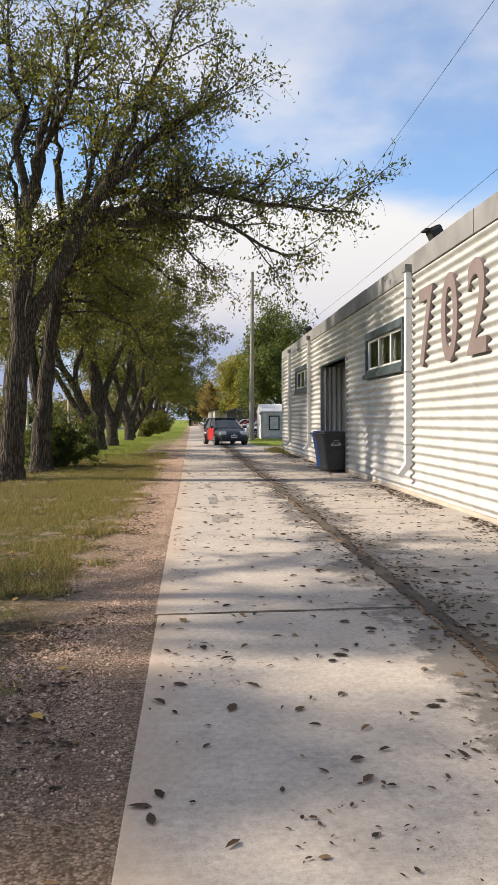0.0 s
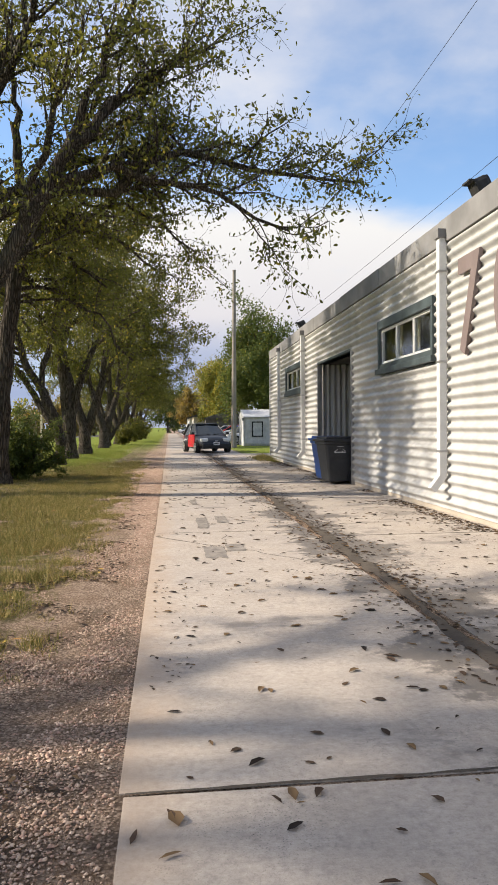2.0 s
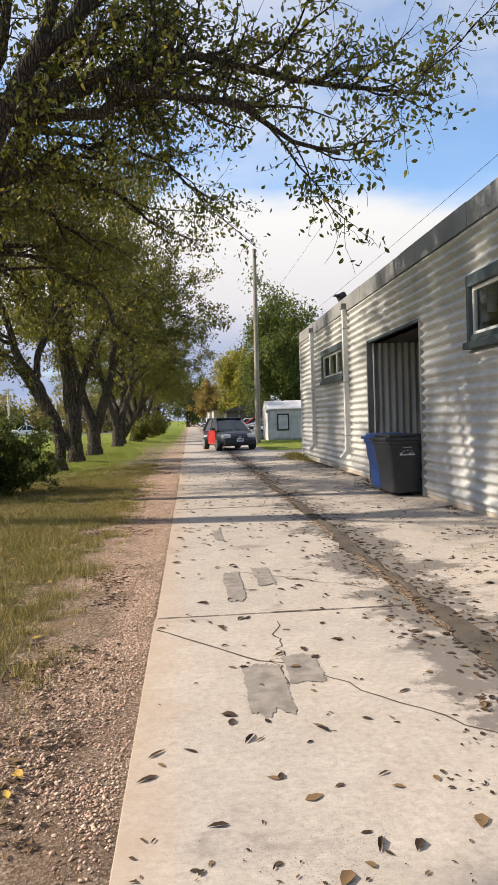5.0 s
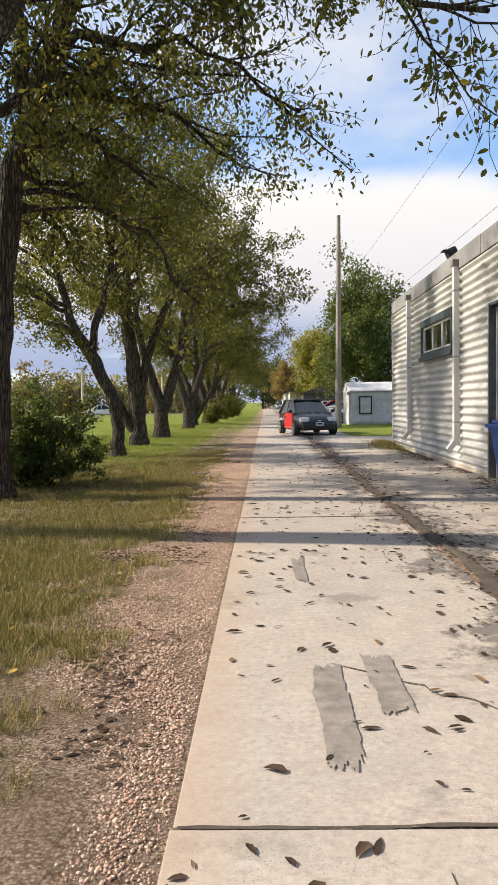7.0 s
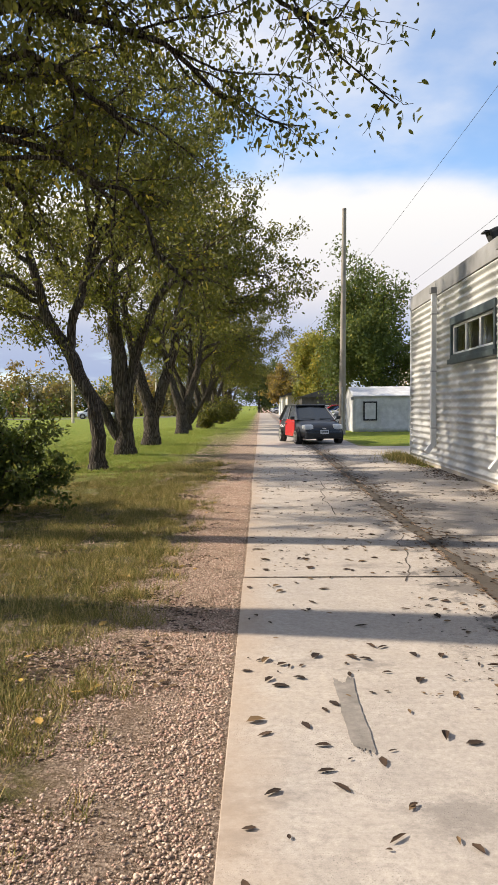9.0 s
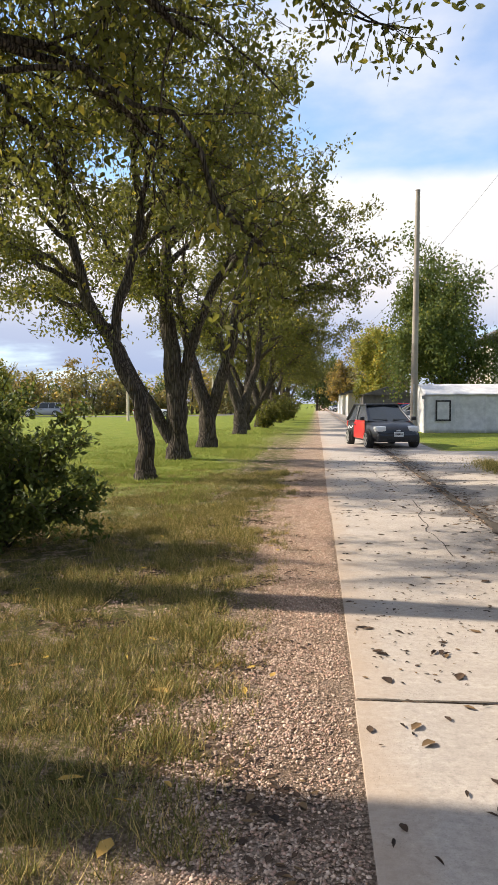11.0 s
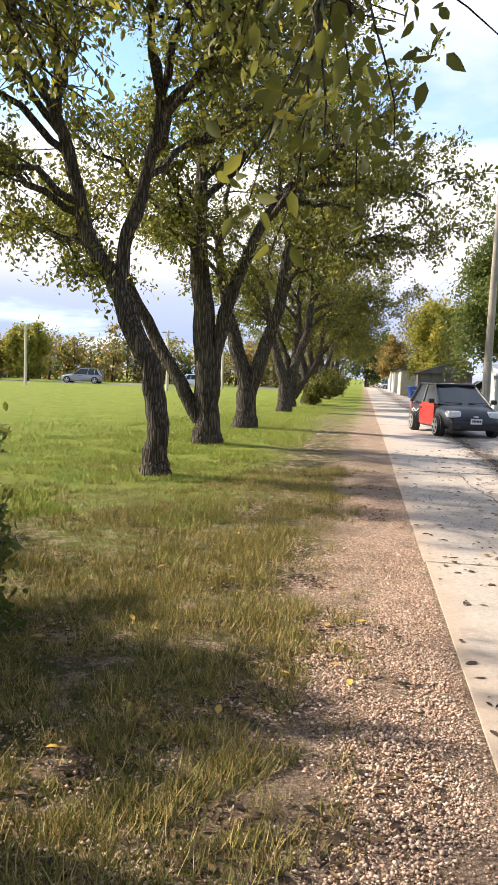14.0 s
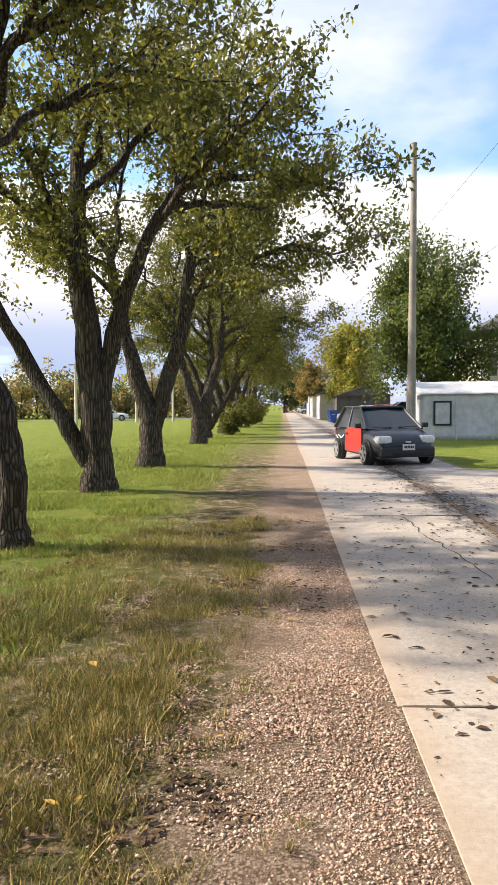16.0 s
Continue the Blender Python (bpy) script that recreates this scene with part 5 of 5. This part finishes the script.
def scatter_stones():
    rs = np.random.RandomState(3)
    pts = []
    while len(pts) < 190000:
        for y, x, q in zip(rs.uniform(1.0, 27, 4000), -0.36 - rs.gamma(1.2, 0.9, 4000), rs.normal(0, 0.22, 4000)):
            if y < 10 and wave(x, y, 1.4, 11) + q > -0.1:
                continue
            if wave(x, y, 3.4, 12) + q > 0.3:
                continue
            edge = -1.05 + 0.35 * wave(x, y, 0.8)
            if x > edge + 0.6 * q or (x > -4.5 and wave(x, y, 1.1, 4) + 0.6 * wave(x, y, 4.0, 4) + q > -0.05):
                pts.append((x, y))
    p = np.array(pts[:190000])
    n = len(p)
    r = np.minimum(rs.gamma(1.2, 0.0028, n) + 0.0018, 0.0115)
    base = np.array([(1, 0, 0), (0, 1, 0), (-1, 0, 0), (0, -1, 0), (0, 0, 0.7), (0, 0, -0.6)], dtype=float)
    tri = np.array([(0, 1, 4), (1, 2, 4), (2, 3, 4), (3, 0, 4), (1, 0, 5), (2, 1, 5), (3, 2, 5), (0, 3, 5)])
    a = rs.uniform(0, 6.28, n)
    v = base[None] * rs.uniform(0.45, 1.4, (n, 6, 1)) * r[:, None, None]
    ca, sa = np.cos(a)[:, None], np.sin(a)[:, None]
    vx, vy = v[:, :, 0] * ca - v[:, :, 1] * sa, v[:, :, 0] * sa + v[:, :, 1] * ca
    out = np.stack([vx + p[:, 0, None], vy + p[:, 1, None], v[:, :, 2] + -0.006 + r[:, None] * 0.2], 2)
    f = (np.arange(n)[:, None, None] * 6 + tri[None]).reshape(-1, 3)
    tagged(arrays("gravel", out.reshape(-1, 3), f, STONE), "loose pinkish-tan gravel along the walk", "gravel", kind="stuff")


def blades(name, pts, h, w, mat, label, seed, lean=0.5):
    rs = np.random.RandomState(seed)
    p = np.array(pts)
    n = len(p)
    a = rs.uniform(0, 6.28, n)
    hh = h * rs.uniform(0.5, 1.4, n)
    lx, ly = rs.normal(0, lean, n) * hh, rs.normal(0, lean, n) * hh
    v = np.empty((n, 3, 3))
    v[:, 0] = np.stack([p[:, 0] + np.cos(a) * w, p[:, 1] + np.sin(a) * w, p[:, 2]], 1)
    v[:, 1] = np.stack([p[:, 0] - np.cos(a) * w, p[:, 1] - np.sin(a) * w, p[:, 2]], 1)
    v[:, 2] = np.stack([p[:, 0] + lx, p[:, 1] + ly, p[:, 2] + hh], 1)
    f = np.arange(n * 3).reshape(-1, 3)
    tagged(arrays(name, v.reshape(-1, 3), f, mat), label, "grass", kind="stuff")


def scatter_grass():
    rs = np.random.RandomState(9)
    pts, tall = [], []
    for i in range(80000):
        x, y = -0.8 - rs.gamma(2.0, 0.85), rs.uniform(0.5, 30)
        if x < -6.5:
            continue
        k = 0.6 * wave(x, y, 0.8) + 0.7 * wave(x, y, 2.9, 2) + 0.4 * wave(x, y, 6.0, 3) + (0.28 if 8.5 < y < 18.5 else 0.0)
        if k + rs.normal(0, 0.2) < (-0.04 if x < -1.5 else 0.12 if x < -1.15 else 0.4):
            continue
        heap = tall if rs.rand() < 0.2 + 0.4 * k else pts
        w = rs.uniform(0.012, 0.04)
        for _ in range(int(rs.uniform(6, 22))):
            heap.append((x + rs.normal(0, w), y + rs.normal(0, w), -0.02))
    blades("grass_tufts", pts, 0.042, 0.0026, GRASS, "thin green and straw grass tufts growing through the gravel", 10, 0.6)
    blades("tall_grass_tufts", tall, 0.085, 0.0026, GRASS, "taller dry grass tufts on the verge", 11, 0.45)
    x, y = -1.6 - rs.gamma(2.0, 1.6, 170000), 19 + rs.gamma(2.0, 7.0, 170000)
    x -= 0.5
    edge = np.array([25.0 + 4.0 * wave(a, b, 0.6, 8) for a, b in zip(x, y)])
    bare = np.array([wave(a * 0.7, b * 1.6, 0.8, 9) > 0.28 for a, b in zip(x, y)])
    ok = (x > -14) & (y < 60) & ((y > edge) | (x < -4.8)) & ~(bare & (y < 34))
    blades("lawn_grass", np.stack([x[ok], y[ok], np.full(ok.sum(), -0.03)], 1), 0.075, 0.006, LAWN, "mown green lawn under the elms", 12, 0.6)


def litter(name, pts, size, mat, label, seed, up=0.004):
    """Curled fallen leaves."""
    rs = np.random.RandomState(seed)
    p = np.array(pts)
    n = len(p)
    a = rs.uniform(0, 6.28, n)
    L = size * rs.uniform(0.3, 1.4, n)
    d = np.stack([np.cos(a), np.sin(a), np.zeros(n)], 1) * L[:, None]
    s = np.stack([-np.sin(a), np.cos(a), np.zeros(n)], 1) * (L * rs.uniform(0.2, 0.6, n))[:, None]
    z = np.zeros((n, 3))
    z[:, 2] = L * rs.uniform(0.03, 0.25, n)
    v = np.stack([p - d, p - d * 0.3 + s + z, p + d * 0.5 + s * 0.7 + z, p + d * 1.1, p + d * 0.4 - s * 0.8 + z, p - d * 0.4 - s + z], 1)
    v[:, :, 2] += up
    k = np.arange(n)[:, None] * 6
    f = np.concatenate([k + np.array((0, 1, 2, 3)), k + np.array((0, 3, 4, 5))])
    tagged(arrays(name, v.reshape(-1, 3), f, mat), label, "leaves", kind="stuff")


def scatter_leaves():
    rs = np.random.RandomState(17)
    a = np.stack([rs.uniform(-0.3, 3.7, 2200), rs.uniform(0.5, 34, 2200), np.zeros(2200)], 1)
    keep = (a[:, 0] < 1.5) | (rs.rand(2200) < 0.75)
    litter("fallen_leaves", a[keep], 0.036, LITTER, "dark curled leaves scattered over the concrete", 18)
    # most lie in loose drifts of small scraps
    g = np.stack([rs.uniform(-0.3, 3.7, 16000), rs.uniform(0.5, 36, 16000), np.zeros(16000)], 1)
    g = np.array([q for q in g if wave(q[0], q[1], 0.55, 6) + 0.3 * wave(q[0], q[1], 2.0, 7) > 0.12])
    litter("leaf_scraps", g, 0.014, LITTER, "small dark leaf scraps and twigs on the concrete", 23)
    b = np.stack([1.68 + rs.normal(0, 0.2, 6500), rs.uniform(0, 40, 6500), np.zeros(6500)], 1)
    litter("seam_litter", b, 0.024, LITTER, "brown leaf litter lying along the seam", 19)
    c = np.stack([3.82 - rs.gamma(1.2, 0.2, 9000), rs.uniform(2, 31, 9000), np.zeros(9000)], 1)
    c = np.array([q for q in c if wave(q[0] * 0.6, q[1], 0.9, 5) > (3.82 - q[0]) * 0.4 - 0.22])
    litter("wall_litter", c, 0.026, LITTER, "brown leaves and twigs heaped at the foot of the wall", 20)
    d = np.stack([-0.5 - rs.gamma(2, 0.9, 60000), rs.uniform(1, 30, 60000), np.full(60000, -0.004)], 1)
    d = np.array([q for q in d if wave(q[0], q[1], 1.6, 13) + 0.5 * wave(q[0], q[1], 4.5, 14) + 0.15 * wave(q[0], q[1], 12.0, 15) > 0.16])
    litter("verge_litter", d, 0.022, LITTER, "brown leaves lying in the grass and gravel", 21)
    e = np.stack([-0.6 - rs.gamma(2, 0.8, 170), rs.uniform(2, 28, 170), np.full(170, 0.012)], 1)
    litter("yellow_leaves", e, 0.04, LITTER_YELLOW, "yellow leaves lying in the grass", 22)


def corner_weeds():
    rs = np.random.RandomState(31)
    n = 2600
    x, y = 3.75 - rs.gamma(1.3, 0.14, n), 30.6 + rs.normal(0, 0.8, n)
    blades("corner_weeds", np.stack([x, y, np.zeros(n)], 1), 0.16, 0.005, GRASS, "dry weeds at the corner of the building", 32, 0.4)


corner_weeds()
scatter_stones()
scatter_grass()
scatter_leaves()


# ---- the walk: slabs, seam, cracks ----
def paving():
    walkway = thing("pavement", pose(0, 0, 0), "worn concrete walk of long slabs beside a patched apron", "pavement", kind="structure")
    y, k = 4.80 - 6.33 * 2, 0
    while y < 150:
        bm = boxed(-0.345 + 0.01 * math.sin(k * 2.1), 1.55, y + 0.009, y + 6.33 - 0.009, -0.12, 0.0 - 0.003 * (k % 2), bevel=0.005)
        part("slab", bm, CONCRETE, walkway)
        y, k = y + 6.33, k + 1
    y, k = -7.0, 0
    while y < 42:
        x1 = 3.89 if y < 28 else (3.6, 9.5, 3.3)[min(2, int((y - 28) / 4.4))]
        part("apron_slab", boxed(1.70, x1, y + 0.01, y + 4.4 - 0.01, -0.12, 0.0 - 0.002 * (k % 2), bevel=0.005), CONCRETE, walkway)
        y, k = y + 4.4, k + 1
    while y < 150:
        part("apron_slab", boxed(1.70, 3.0, y + 0.01, y + 6 - 0.01, -0.12, -0.001, bevel=0.005), CONCRETE, walkway)
        y += 6
    part("parking_bed", boxed(3.02, 10, 62, 86, -0.1, 0.0), CONCRETE, walkway)
    # soil in the seam
    v, f = [], []
    ys = np.arange(-6, 60, 0.12)
    for i, yy in enumerate(ys):
        w0 = 0.055 + 0.09 * wave(0, yy, 0.7, 1) + 0.08 * wave(0, yy, 3.1, 2)
        w1 = 0.085 + 0.12 * wave(4, yy, 0.6, 1) + 0.09 * wave(4, yy, 3.3, 2)
        cx = 1.63 + 0.04 * wave(9, yy, 0.4)
        v += [(cx - max(0.012, w0), yy, 0.0), (cx, yy, 0.012 + 0.008 * wave(2, yy, 4.0)), (cx + max(0.012, w1), yy, 0.0)]
    for i in range(len(ys) - 1):
        f += [(3 * i, 3 * i + 1, 3 * i + 4, 3 * i + 3), (3 * i + 1, 3 * i + 2, 3 * i + 5, 3 * i + 4)]
    arrays("seam_soil", v, f, SOIL, walkway, smooth=True)

    def crack(a, b, seed, w=0.008, stray=1.0):
        rng = random.Random(seed)
        n = 24
        a, b = Vector(a), Vector(b)
        side = Vector((-(b - a).y, (b - a).x)).normalized()
        v, f = [], []
        off = 0
        for i in range(n + 1):
            off = off * 0.8 + rng.gauss(0, 0.03) * stray
            q = a.lerp(b, i / n) + side * off * math.sin(math.pi * i / n)
            h = w * rng.uniform(0.4, 1.2)
            for s in (-1, 1):
                v.append((q.x + side.x * s * h, q.y + side.y * s * h, 0.0025))
        for i in range(n):
            f.append((2 * i, 2 * i + 1, 2 * i + 3, 2 * i + 2))
        arrays("crack", v, f, SOIL, walkway)

    crack((-0.33, 10.85), (1.5, 8.6), 1)
    crack((0.5, 10.9), (0.42, 9.7), 2, 0.005)
    crack((0.95, 25.2), (0.8, 21.0), 3)
    crack((0.3, 12.6), (1.5, 11.6), 4, 0.005)
    crack((1.0, 17.3), (1.4, 19.4), 5, 0.006)
    crack((0.9, 26.5), (0.7, 30.0), 6)

    # dirt packed into the joints between the slabs
    for k in range(-1, 9):
        yy = 4.80 + 6.33 * k
        crack((-0.33, yy), (1.52, yy + 0.015), 40 + k, 0.011, 0.15)

    def mortar(x, y, w, d, seed):
        bm = bmesh.new()
        vs = []
        for i in range(140):
            a = 2 * math.pi * i / 140
            cx, cy = math.cos(a), math.sin(a)
            k = 1 / max(abs(cx), abs(cy)) * (0.88 + 0.18 * noise.noise((cx * 2, cy * 2, seed)) + 0.10 * noise.noise((cx * 9, cy * 9, seed)) + 0.05 * noise.noise((cx * 26, cy * 26, seed)))
            vs.append(bm.verts.new((x + cx * k * w / 2, y + cy * k * d / 2, 0.0035)))
        bm.faces.new(vs)
        part("mortar_patch", bm, PATCH, walkway, "darker grey repair patch")

    for i, (x, y, w, d) in enumerate(((0.30, 9.70, 0.25, 0.78), (0.53, 9.95, 0.22, 0.50), (0.27, 12.05, 0.17, 1.15), (0.55, 12.35, 0.17, 0.8), (0.24, 14.75, 0.11, 0.9))):
        mortar(x, y, w, d, i * 3.1)


paving()
